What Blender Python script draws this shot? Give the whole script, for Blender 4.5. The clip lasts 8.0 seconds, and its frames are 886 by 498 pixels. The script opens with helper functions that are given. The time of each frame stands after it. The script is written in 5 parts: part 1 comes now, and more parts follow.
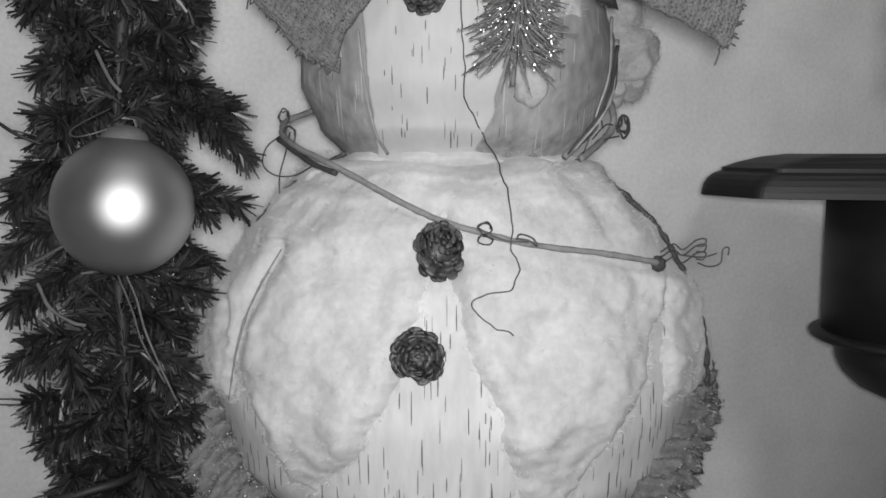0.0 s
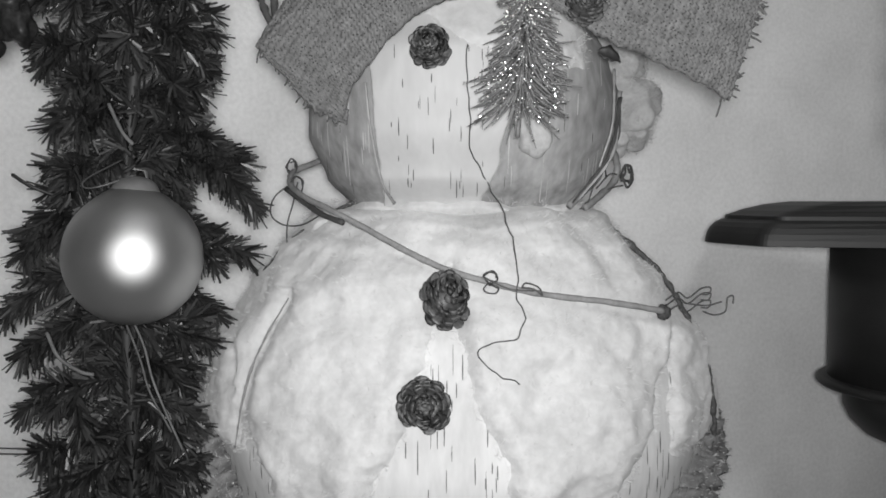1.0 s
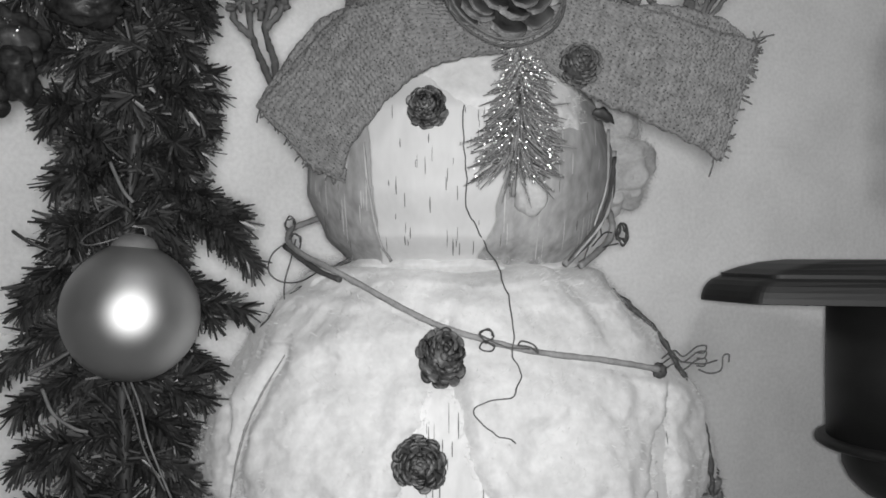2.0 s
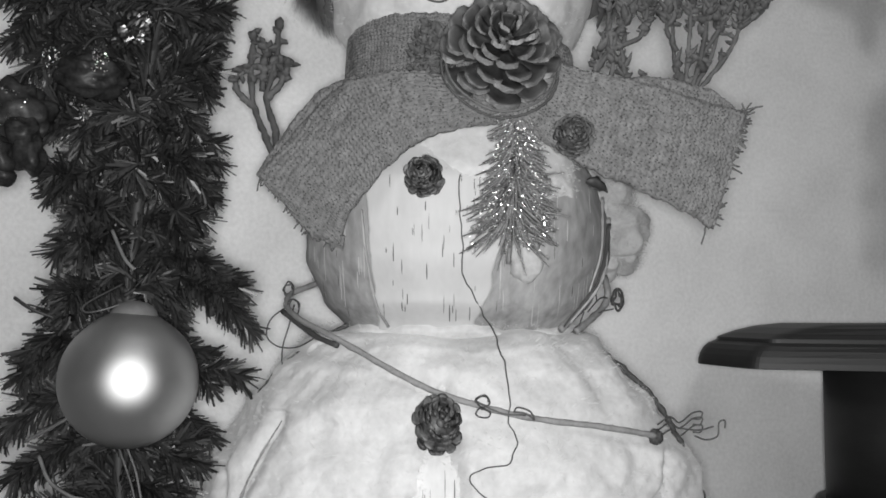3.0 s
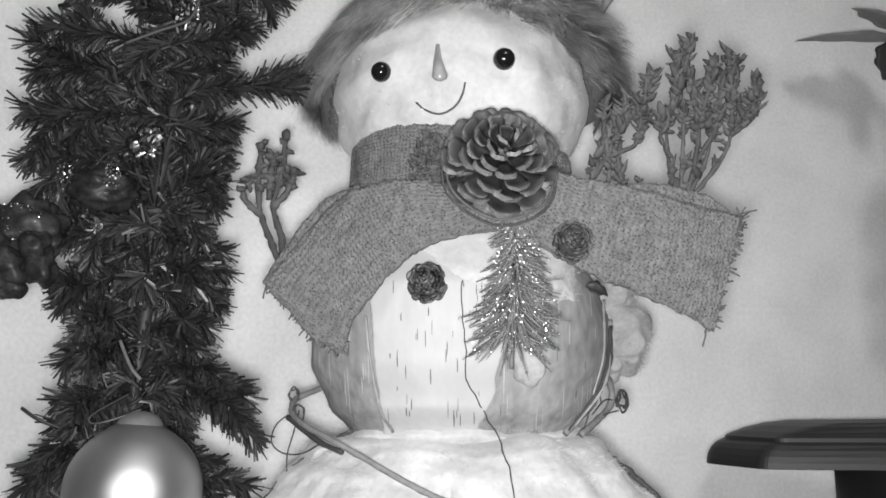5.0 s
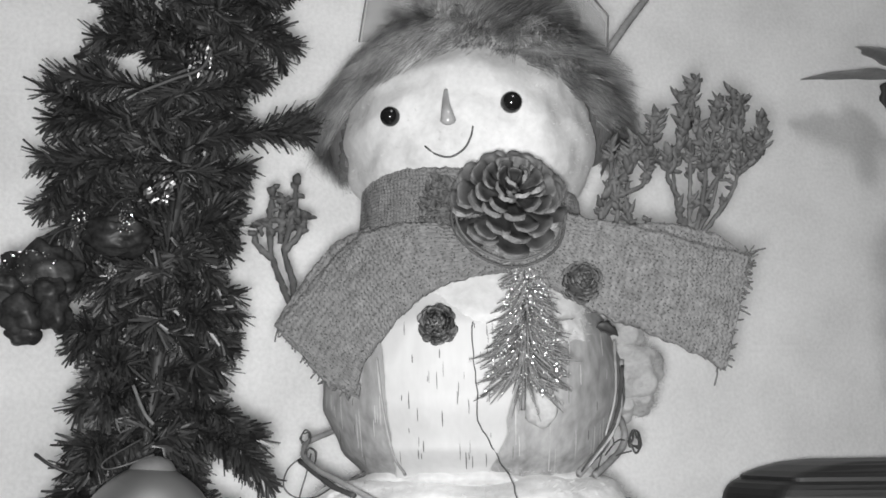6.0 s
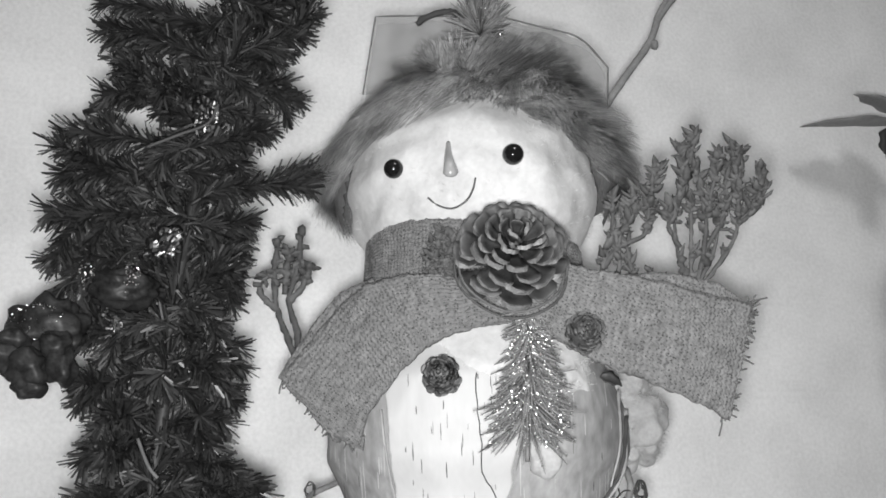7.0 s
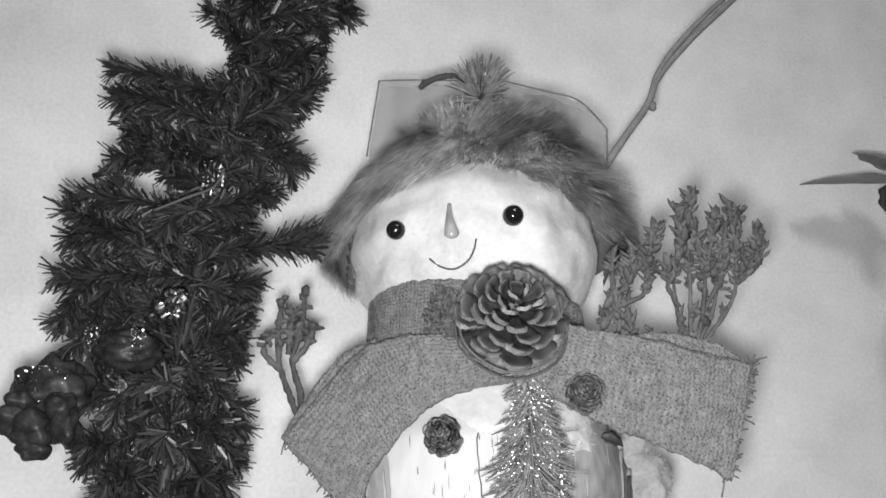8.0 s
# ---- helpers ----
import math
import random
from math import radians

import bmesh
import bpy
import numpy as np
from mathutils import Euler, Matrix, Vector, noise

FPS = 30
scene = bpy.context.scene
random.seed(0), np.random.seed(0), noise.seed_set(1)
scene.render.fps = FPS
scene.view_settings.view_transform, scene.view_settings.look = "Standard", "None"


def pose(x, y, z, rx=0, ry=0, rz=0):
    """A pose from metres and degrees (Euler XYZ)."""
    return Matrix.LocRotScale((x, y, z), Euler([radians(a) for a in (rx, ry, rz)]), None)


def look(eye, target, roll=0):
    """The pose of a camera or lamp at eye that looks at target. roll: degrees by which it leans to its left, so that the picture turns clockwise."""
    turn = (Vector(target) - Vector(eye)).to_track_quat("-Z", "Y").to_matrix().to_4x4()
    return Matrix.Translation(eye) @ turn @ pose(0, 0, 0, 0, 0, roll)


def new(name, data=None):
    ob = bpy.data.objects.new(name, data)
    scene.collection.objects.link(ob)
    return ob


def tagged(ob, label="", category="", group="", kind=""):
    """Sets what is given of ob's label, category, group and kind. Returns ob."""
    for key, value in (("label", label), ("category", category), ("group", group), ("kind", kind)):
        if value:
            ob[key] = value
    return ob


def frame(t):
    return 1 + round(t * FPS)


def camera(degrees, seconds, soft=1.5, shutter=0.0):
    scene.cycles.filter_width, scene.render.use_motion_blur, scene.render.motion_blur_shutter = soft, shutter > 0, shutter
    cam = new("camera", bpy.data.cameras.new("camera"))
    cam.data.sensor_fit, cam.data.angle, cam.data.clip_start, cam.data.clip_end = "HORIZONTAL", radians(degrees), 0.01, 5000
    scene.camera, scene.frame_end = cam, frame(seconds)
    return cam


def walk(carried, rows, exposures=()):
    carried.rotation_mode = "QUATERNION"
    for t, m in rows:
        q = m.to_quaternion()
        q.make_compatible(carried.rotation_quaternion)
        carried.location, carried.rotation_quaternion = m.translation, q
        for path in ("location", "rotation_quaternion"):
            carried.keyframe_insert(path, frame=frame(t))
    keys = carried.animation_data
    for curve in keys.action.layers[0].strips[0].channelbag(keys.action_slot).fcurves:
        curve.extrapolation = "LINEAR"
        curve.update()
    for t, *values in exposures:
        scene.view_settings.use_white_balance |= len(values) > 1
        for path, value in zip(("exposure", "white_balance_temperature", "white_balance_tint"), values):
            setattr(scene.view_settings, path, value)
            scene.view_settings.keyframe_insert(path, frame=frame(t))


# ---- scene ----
cam = camera(52.62, 8.0, soft=1.7)
PATH = [
    (0, (0.0000, 0.0000, 0.1800), (-0.0000, 1.9879, -0.0395), -0.00),
    (0.5, (-0.0007, -0.0009, 0.1816), (-0.0064, 1.9915, 0.0081), -0.11),
    (1, (-0.0008, -0.0035, 0.1823), (-0.0106, 1.9929, 0.0629), -0.10),
    (1.5, (-0.0005, -0.0046, 0.1827), (-0.0061, 1.9945, 0.1225), 0.08),
    (3, (0.0024, -0.0126, 0.1881), (-0.0057, 1.9830, 0.3201), 0.14),
    (3.5, (0.0033, -0.0150, 0.1904), (-0.0062, 1.9756, 0.3836), -0.12),
    (4, (0.0042, -0.0169, 0.1928), (-0.0048, 1.9681, 0.4376), -0.31),
    (4.5, (0.0048, -0.0185, 0.1943), (-0.0089, 1.9603, 0.4842), -0.33),
    (6, (0.0051, -0.0239, 0.1955), (-0.0399, 1.9310, 0.6155), -1.06),
    (6.5, (0.0037, -0.0248, 0.1959), (-0.0442, 1.9192, 0.6632), -1.20),
    (7, (0.0062, -0.0284, 0.1986), (-0.0472, 1.9035, 0.7131), -1.33),
    (7.5, (0.0080, -0.0314, 0.1994), (-0.0528, 1.8837, 0.7727), -1.41),
    (8, (0.0102, -0.0355, 0.2003), (-0.0570, 1.8615, 0.8303), -1.41),
]
walk(cam, [(t, look(eye, target, roll)) for t, eye, target, roll in PATH], [(0, 0.31), (0.5, 0.49), (1.5, 0.47), (3, 0.52), (3.5, 0.66), (4.5, 0.88), (6, 0.92), (8, 1.05)])

# ---------------------------------------------------------------- light
world = bpy.data.worlds.new("dim_room")
scene.world = world
world.use_nodes = True
world.node_tree.nodes["Background"].inputs[0].default_value = (1, 1, 1, 1)
world.node_tree.nodes["Background"].inputs[1].default_value = 0.02

lamp_data = bpy.data.lights.new("camera_lamp", "SPOT")
lamp_data.energy, lamp_data.shadow_soft_size = 8.2, 0.016
lamp_data.spot_size, lamp_data.spot_blend = radians(130), 1.0
camera_lamp = new("camera_lamp", lamp_data)
camera_lamp.matrix_world = look((0.002, -0.025, 0.186), (-0.01, 0.5, 0.27))

room_data = bpy.data.lights.new("room_lamp", "AREA")
room_data.energy, room_data.size = 2.6, 0.30
room_lamp = new("room_lamp", room_data)
room_lamp.matrix_world = look((0.34, -0.50, 1.30), (0.0, 0.52, 0.2))


# ---------------------------------------------------------------- materials
def material(name, grey, rough=0.7, metal=0.0, vary=0.25, big=30.0, fine=400.0, bump=0.3, depth=0.0006,
             stretch=(1, 1, 1), specular=0.5, per_piece=0.0, sheen=0.0, through_light=0.0):
    """A neutral surface with stains at one scale, grain at another, and fine relief."""
    m = bpy.data.materials.new(name)
    m.use_nodes = True
    n, links = m.node_tree.nodes, m.node_tree.links
    bsdf = n["Principled BSDF"]
    bsdf.inputs["Roughness"].default_value = rough
    bsdf.inputs["Metallic"].default_value = metal
    bsdf.inputs["Specular IOR Level"].default_value = specular
    bsdf.inputs["Sheen Weight"].default_value = sheen
    coord = n.new("ShaderNodeTexCoord")
    mapping = n.new("ShaderNodeMapping")
    mapping.inputs["Scale"].default_value = stretch
    links.new(coord.outputs["Object"], mapping.inputs["Vector"])
    noises = []
    for scale, detail in ((big, 5.0), (fine, 3.0)):
        t = n.new("ShaderNodeTexNoise")
        t.inputs["Scale"].default_value, t.inputs["Detail"].default_value = scale, detail
        links.new(mapping.outputs["Vector"], t.inputs["Vector"])
        noises.append(t)
    mix = n.new("ShaderNodeMix")
    mix.data_type = "FLOAT"
    mix.inputs[0].default_value = 0.4
    links.new(noises[0].outputs["Fac"], mix.inputs[2])
    links.new(noises[1].outputs["Fac"], mix.inputs[3])
    ramp = n.new("ShaderNodeValToRGB")
    lo, hi = grey * (1 - vary), min(0.93, grey * (1 + vary))
    ramp.color_ramp.elements[0].position, ramp.color_ramp.elements[1].position = 0.33, 0.67
    ramp.color_ramp.elements[0].color, ramp.color_ramp.elements[1].color = (lo, lo, lo, 1), (hi, hi, hi, 1)
    links.new(mix.outputs[0], ramp.inputs["Fac"])
    colour = ramp.outputs["Color"]
    if per_piece:
        info = n.new("ShaderNodeObjectInfo")
        geo = n.new("ShaderNodeNewGeometry")
        add = n.new("ShaderNodeMath")
        add.operation = "ADD"
        links.new(info.outputs["Random"], add.inputs[0])
        links.new(geo.outputs["Random Per Island"], add.inputs[1])
        frac = n.new("ShaderNodeMath")
        frac.operation = "FRACT"
        links.new(add.outputs[0], frac.inputs[0])
        rng = n.new("ShaderNodeMapRange")
        rng.inputs["To Min"].default_value, rng.inputs["To Max"].default_value = 1 - per_piece, 1 + per_piece
        links.new(frac.outputs[0], rng.inputs["Value"])
        times = n.new("ShaderNodeVectorMath")
        times.operation = "SCALE"
        links.new(colour, times.inputs[0])
        links.new(rng.outputs[0], times.inputs["Scale"])
        colour = times.outputs[0]
    links.new(colour, bsdf.inputs["Base Color"])
    if bump:
        b = n.new("ShaderNodeBump")
        b.inputs["Strength"].default_value, b.inputs["Distance"].default_value = bump, depth
        links.new(mix.outputs[0], b.inputs["Height"])
        links.new(b.outputs["Normal"], bsdf.inputs["Normal"])
    if through_light:
        clear = n.new("ShaderNodeBsdfTransparent")
        blend = n.new("ShaderNodeMixShader")
        blend.inputs[0].default_value = through_light
        links.new(bsdf.outputs[0], blend.inputs[1])
        links.new(clear.outputs[0], blend.inputs[2])
        links.new(blend.outputs[0], n["Material Output"].inputs["Surface"])
    return m


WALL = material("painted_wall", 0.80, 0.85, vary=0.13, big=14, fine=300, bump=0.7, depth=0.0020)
# Unseen walls, darkened so the room bounces and mirrors less light.
WALL_DIM = material("unseen_wall_dark", 0.22, 0.85, vary=0.05, big=3, fine=260, bump=0.25, depth=0.0012)
FLOOR = material("floor_boards", 0.2, 0.6, vary=0.2, big=4, fine=60)
TABLE = material("table_wood", 0.25, 0.5, vary=0.2, big=12, fine=200, stretch=(1, 6, 6))
BARK = material("birch_bark", 0.55, 0.75, vary=0.14, big=45, fine=260, bump=0.5, stretch=(1, 1, 0.22))
BARK_WHITE = material("white_birch_bark", 0.49, 0.7, vary=0.06, big=40, fine=260, bump=0.3, stretch=(1, 1, 0.25))
BARK_GREY = material("grey_inner_bark", 0.30, 0.75, vary=0.42, big=34, fine=210, bump=0.6, stretch=(1, 1, 0.42))
MARK = material("bark_lenticel", 0.10, 0.8, vary=0.3, big=200, fine=900, bump=0)
COTTON = material("cotton_batting", 0.54, 0.95, vary=0.15, big=32, fine=260, bump=0.6, depth=0.0012, specular=0.1, sheen=0.2)
# Darker grey version of the cotton, for the tuft and the chest patch.
COTTON_GREY = material("grey_cotton_batting", 0.36, 0.95, vary=0.22, big=50, fine=420, bump=0.6, depth=0.0012, specular=0.1, sheen=0.2)
KNIT = material("knitted_wool", 0.165, 0.95, vary=0.28, big=170, fine=620, bump=1.0, depth=0.0010, specular=0.1)


def weave_gap_shade(m, scale, gap, shade_grey):
    """Paints small irregular dark specks for the shade between yarns; colour only."""
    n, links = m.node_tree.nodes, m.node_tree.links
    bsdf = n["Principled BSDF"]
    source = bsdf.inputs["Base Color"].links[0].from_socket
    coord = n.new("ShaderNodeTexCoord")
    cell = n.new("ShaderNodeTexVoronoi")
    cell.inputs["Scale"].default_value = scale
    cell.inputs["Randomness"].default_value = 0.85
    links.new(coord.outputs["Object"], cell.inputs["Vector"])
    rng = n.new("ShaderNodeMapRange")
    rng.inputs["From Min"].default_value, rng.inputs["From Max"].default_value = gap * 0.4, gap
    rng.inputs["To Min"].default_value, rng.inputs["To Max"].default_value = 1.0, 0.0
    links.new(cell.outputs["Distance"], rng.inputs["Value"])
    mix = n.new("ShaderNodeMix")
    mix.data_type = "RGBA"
    mix.inputs[7].default_value = (shade_grey, shade_grey, shade_grey, 1)
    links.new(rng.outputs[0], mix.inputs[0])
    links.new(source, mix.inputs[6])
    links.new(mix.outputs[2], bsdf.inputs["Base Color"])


weave_gap_shade(KNIT, 520.0, 0.33, 0.035)
YARN = material("wool_fringe", 0.13, 0.95, vary=0.2, big=100, fine=900, bump=0.3, specular=0.1, per_piece=0.2)
FUR = material("faux_fur", 0.33, 0.7, vary=0.6, big=38, fine=220, bump=0, specular=0.3, per_piece=0.5)
FUR_BASE = material("fur_backing", 0.18, 0.9, vary=0.3, big=60, fine=500)
BEAD = material("black_bead", 0.008, 0.12, vary=0.1, bump=0)
NOSE = material("glazed_clay", 0.30, 0.25, vary=0.12, big=90, fine=600, bump=0.2)
WIRE = material("dark_wire", 0.05, 0.45, vary=0.2, bump=0.2)
TWIG = material("brown_twig", 0.21, 0.75, vary=0.3, big=90, fine=600, bump=0.6, depth=0.0008)
TWIG_DARK = material("dark_twig", 0.05, 0.75, vary=0.3, big=90, fine=600, bump=0.6, depth=0.0008)
CONE = material("pine_cone_wood", 0.07, 0.6, vary=0.45, big=120, fine=700, bump=0.6, per_piece=0.3)
# Dark wood, made darker still for the shade in gaps between scales.
CONE_RIM = material("pine_cone_scale", 0.025, 0.55, vary=0.6, big=140, fine=700, bump=0.6, per_piece=0.35)


def paler_tips(m, start, end, tip):
    """Mixes a paler wood toward the far end of each scale."""
    n, links = m.node_tree.nodes, m.node_tree.links
    bsdf = n["Principled BSDF"]
    source = bsdf.inputs["Base Color"].links[0].from_socket
    coord = n.new("ShaderNodeTexCoord")
    split = n.new("ShaderNodeSeparateXYZ")
    links.new(coord.outputs["Object"], split.inputs[0])
    rng = n.new("ShaderNodeMapRange")
    rng.inputs["From Min"].default_value, rng.inputs["From Max"].default_value = start, end
    links.new(split.outputs["Y"], rng.inputs["Value"])
    mix = n.new("ShaderNodeMix")
    mix.data_type = "RGBA"
    mix.inputs[7].default_value = (tip, tip, tip, 1)
    links.new(rng.outputs[0], mix.inputs[0])
    links.new(source, mix.inputs[6])
    links.new(mix.outputs[2], bsdf.inputs["Base Color"])


paler_tips(CONE_RIM, 0.0145, 0.0195, 0.075)
CONE_LIP = material("pine_cone_lip", 0.18, 0.75, vary=0.55, big=160, fine=900, bump=0.6, per_piece=0.35)
CONE_SMALL = material("small_pine_cone", 0.055, 0.5, vary=0.7, big=180, fine=800, bump=0.5, per_piece=0.85)
NEEDLE = material("plastic_pine_needle", 0.026, 0.42, vary=0.3, big=60, fine=500, bump=0, per_piece=0.65, specular=0.5)
STEM = material("tree_wire_stem", 0.02, 0.6, vary=0.3, bump=0.3)
SPRIG = material("frosted_sprig", 0.14, 0.6, vary=0.35, big=150, fine=700, bump=0.2, per_piece=0.45)
GLITTER = material("silver_glitter", 0.9, 0.32, 1.0, vary=0.05, bump=0)
FOIL = material("crumpled_foil", 0.12, 0.36, 1.0, vary=0.4, big=90, fine=600, bump=0.5)
FOIL_DARK = material("dark_glass_foil", 0.020, 0.46, 0.0, vary=0.7, big=90, fine=600, bump=0.5, specular=0.22)
BALL = material("satin_bauble", 0.088, 0.6, 0.0, vary=0.16, big=60, fine=900, bump=0.06, depth=0.0003, specular=0.1)


def satin_sheen(m, grey, rough, share):
    """Lays a soft metallic lacquer lobe over a surface."""
    n, links = m.node_tree.nodes, m.node_tree.links
    gloss = n.new("ShaderNodeBsdfGlossy")
    gloss.distribution = "BECKMANN"
    gloss.inputs["Color"].default_value = (grey, grey, grey, 1)
    gloss.inputs["Roughness"].default_value = rough
    blend = n.new("ShaderNodeMixShader")
    blend.inputs[0].default_value = share
    links.new(n["Principled BSDF"].outputs[0], blend.inputs[1])
    links.new(gloss.outputs[0], blend.inputs[2])
    links.new(blend.outputs[0], n["Material Output"].inputs["Surface"])


satin_sheen(BALL, 0.9, 0.51, 0.38)
BALL_NECK = material("satin_neck", 0.115, 0.65, 0.2, vary=0.15, bump=0.1)
HEATHER = material("dried_heather", 0.080, 0.8, vary=0.35, big=120, fine=700, bump=0.5, per_piece=0.3)
DARKWOOD = material("dark_stained_wood", 0.015, 0.55, vary=0.25, big=30, fine=300, stretch=(1, 1, 3), bump=0.3)
LEAF = material("artificial_leaf", 0.24, 0.6, vary=0.25, big=60, fine=400, bump=0.4)
LEAF_DARK = material("dark_artificial_leaf", 0.035, 0.6, vary=0.25, big=60, fine=400, bump=0.4)
ORGANZA = material("sheer_ribbon", 0.34, 0.5, vary=0.2, big=60, fine=700, bump=0.2, through_light=0.82)
RIBBON_EDGE = material("ribbon_hem", 0.13, 0.6, vary=0.2, bump=0.2)
CHENILLE = material("chenille_garland", 0.26, 0.85, vary=0.3, big=160, fine=900, bump=0.9, depth=0.001, per_piece=0.65)


# ---------------------------------------------------------------- helpers of this scene
def finish(ob, smooth=True):
    if smooth:
        ob.data.polygons.foreach_set("use_smooth", [True] * len(ob.data.polygons))
    return ob


def part(name, bm, mat, parent=None, label="", smooth=True):
    """Links a bmesh as one mesh object, under parent if given."""
    me = bpy.data.meshes.new(name)
    bm.to_mesh(me)
    bm.free()
    me.materials.append(mat)
    ob = finish(new(name, me), smooth)
    if parent:
        ob.parent = parent
        if parent.type == "MESH" or parent.location.length > 0:
            ob.matrix_parent_inverse = parent.matrix_basis.inverted()
    if label:
        ob["label"] = label
    return ob


def mesh_part(name, verts, faces, mat, parent=None, label="", smooth=False):
    me = bpy.data.meshes.new(name)
    me.from_pydata(verts, [], faces)
    me.materials.append(mat)
    ob = finish(new(name, me), smooth)
    if parent:
        ob.parent = parent
        if parent.type == "MESH" or parent.location.length > 0:
            ob.matrix_parent_inverse = parent.matrix_basis.inverted()
    if label:
        ob["label"] = label
    return ob


def thing(name, at, label, category, group="", kind=""):
    ob = new(name)
    ob.empty_display_size = 0.02
    ob.location = at
    return tagged(ob, label, category, group, kind)


def curve_points(points, steps=8):
    """Catmull-Rom through the given points."""
    p = [Vector(q) for q in points]
    p = [2 * p[0] - p[1]] + p + [2 * p[-1] - p[-2]]
    out = []
    for i in range(1, len(p) - 2):
        a, b, c, d = p[i - 1:i + 3]
        for k in range(steps):
            t = k / steps
            out.append(0.5 * (2 * b + (c - a) * t + (2 * a - 5 * b + 4 * c - d) * t * t + (3 * b - a - 3 * c + d) * t ** 3))
    return out + [p[-2]]


def tube(bm, points, radius, sides=6, rough=0.0, scale=300.0, flat=1.0):
    """A tube along points; radius is a number or a function of 0..1."""
    n = len(points)
    rings = []
    side = None
    for i, p in enumerate(points):
        d = (points[min(i + 1, n - 1)] - points[max(i - 1, 0)]).normalized()
        if side is None:
            side = d.cross(Vector((0, 0, 1)) if abs(d.z) < 0.9 else Vector((0, 1, 0))).normalized()
        side = (side - d * side.dot(d)).normalized()
        up = d.cross(side)
        r = radius(i / (n - 1)) if callable(radius) else radius
        ring = []
        for k in range(sides):
            a = 2 * math.pi * k / sides
            off = side * math.cos(a) + up * math.sin(a) * flat
            q = p + off * r
            if rough:
                q += off * r * rough * noise.noise(q * scale)
            ring.append(bm.verts.new(q))
        rings.append(ring)
    for a, b in zip(rings, rings[1:]):
        for k in range(sides):
            bm.faces.new((a[k], a[(k + 1) % sides], b[(k + 1) % sides], b[k]))
    bm.faces.new(rings[0][::-1])
    bm.faces.new(rings[-1])


def blob(bm, centre, radii, sub=3, rough=0.0, scale=60.0, turn=None):
    made = bmesh.ops.create_icosphere(bm, subdivisions=sub, radius=1.0)["verts"]
    for v in made:
        k = 1 + rough * noise.noise(v.co * scale * 0.02 + Vector(centre) * 50)
        q = Vector((v.co.x * radii[0], v.co.y * radii[1], v.co.z * radii[2])) * k
        v.co = Vector(centre) + (turn @ q if turn else q)


def box(bm, lo, hi, bevel=0.0):
    made = bmesh.ops.create_cube(bm, size=1.0)["verts"]
    for v in made:
        v.co = Vector([(a + b) / 2 + c * (b - a) for a, b, c in zip(lo, hi, v.co)])
    if bevel:
        edges = list({e for v in made for e in v.link_edges})
        bmesh.ops.bevel(bm, geom=edges, offset=bevel, segments=2, affect="EDGES")


def lerp_rows(rows, z):
    """Smooth interpolation in rows of (z, a, b)."""
    if z <= rows[0][0]:
        return rows[0][1:]
    for p, q in zip(rows, rows[1:]):
        if z <= q[0]:
            t = (z - p[0]) / (q[0] - p[0])
            t = t * t * (3 - 2 * t) * 0.5 + t * 0.5
            return [u + (v - u) * t for u, v in zip(p[1:], q[1:])]
    return rows[-1][1:]


def ribbon(verts, faces, points, across, width):
    """A flat tapered strip along points."""
    first = len(verts)
    n = len(points)
    for i, p in enumerate(points):
        w = width * (1 - 0.75 * i / (n - 1)) / 2
        verts.extend(((p - across * w)[:], (p + across * w)[:]))
    for i in range(n - 1):
        a = first + 2 * i
        faces.append((a, a + 1, a + 3, a + 2))


# ---------------------------------------------------------------- the room
TABLE_Z = -0.150
WALL_Y = 0.80


def slab(name, lo, hi, mat):
    bm = bmesh.new()
    box(bm, lo, hi)
    return tagged(part(name, bm, mat, smooth=False), kind="structure")


wall_north = slab("wall_north", (-1.62, 0.0, -0.7), (0.76, 0.1, 1.40), WALL)
wall_north.matrix_world = pose(0.378, WALL_Y, 0, 0, 0, 14)
tagged(wall_north, "pale painted plain wall behind the table", "wall")
tagged(slab("wall_south", (-1.2, -1.5, -0.7), (1.1, -1.4, 1.40), WALL_DIM), "unseen room wall, darkened to cut bounced light", "wall")
tagged(slab("wall_west", (-1.3, -1.5, -0.7), (-1.2, 0.46, 1.40), WALL_DIM), "unseen room wall, darkened to cut bounced light", "wall")
tagged(slab("wall_east", (1.1, -1.5, -0.7), (1.2, 1.08, 1.40), WALL_DIM), "unseen room wall, darkened to cut bounced light", "wall")
tagged(slab("ceiling", (-1.3, -1.5, 1.40), (1.2, 1.08, 1.45), WALL), "pale painted plain ceiling", "ceiling")
tagged(slab("floor", (-1.3, -1.5, -0.75), (1.2, 1.08, -0.7), FLOOR), "dark plain wooden floor", "floor")

table = thing("side_table", (0, 0.52, -0.7), "plain wooden table against the wall", "table")
bm = bmesh.new()
box(bm, (-0.7, 0.10, TABLE_Z - 0.03), (0.7, 0.50, TABLE_Z), 0.004)
bm.transform(Matrix.Translation((0, 0.20, 0)) @ Matrix.Rotation(radians(14), 4, "Z"))
part("tabletop", bm, TABLE, table, smooth=False)
for x in (-0.65, 0.65):
    for y in (0.14, 0.46):
        bm = bmesh.new()
        box(bm, (x - 0.025, y - 0.025, -0.7), (x + 0.025, y + 0.025, TABLE_Z - 0.03), 0.003)
        bm.transform(Matrix.Translation((0, 0.20, 0)) @ Matrix.Rotation(radians(14), 4, "Z"))
        part("leg", bm, TABLE, table, smooth=False)

# ---------------------------------------------------------------- the snowman
snowman = thing("snowman_decoration", (0.008, 0.52, TABLE_Z),
                "birch bark and cotton snowman with scarf, fur hat, pine cones", "snowman decoration")

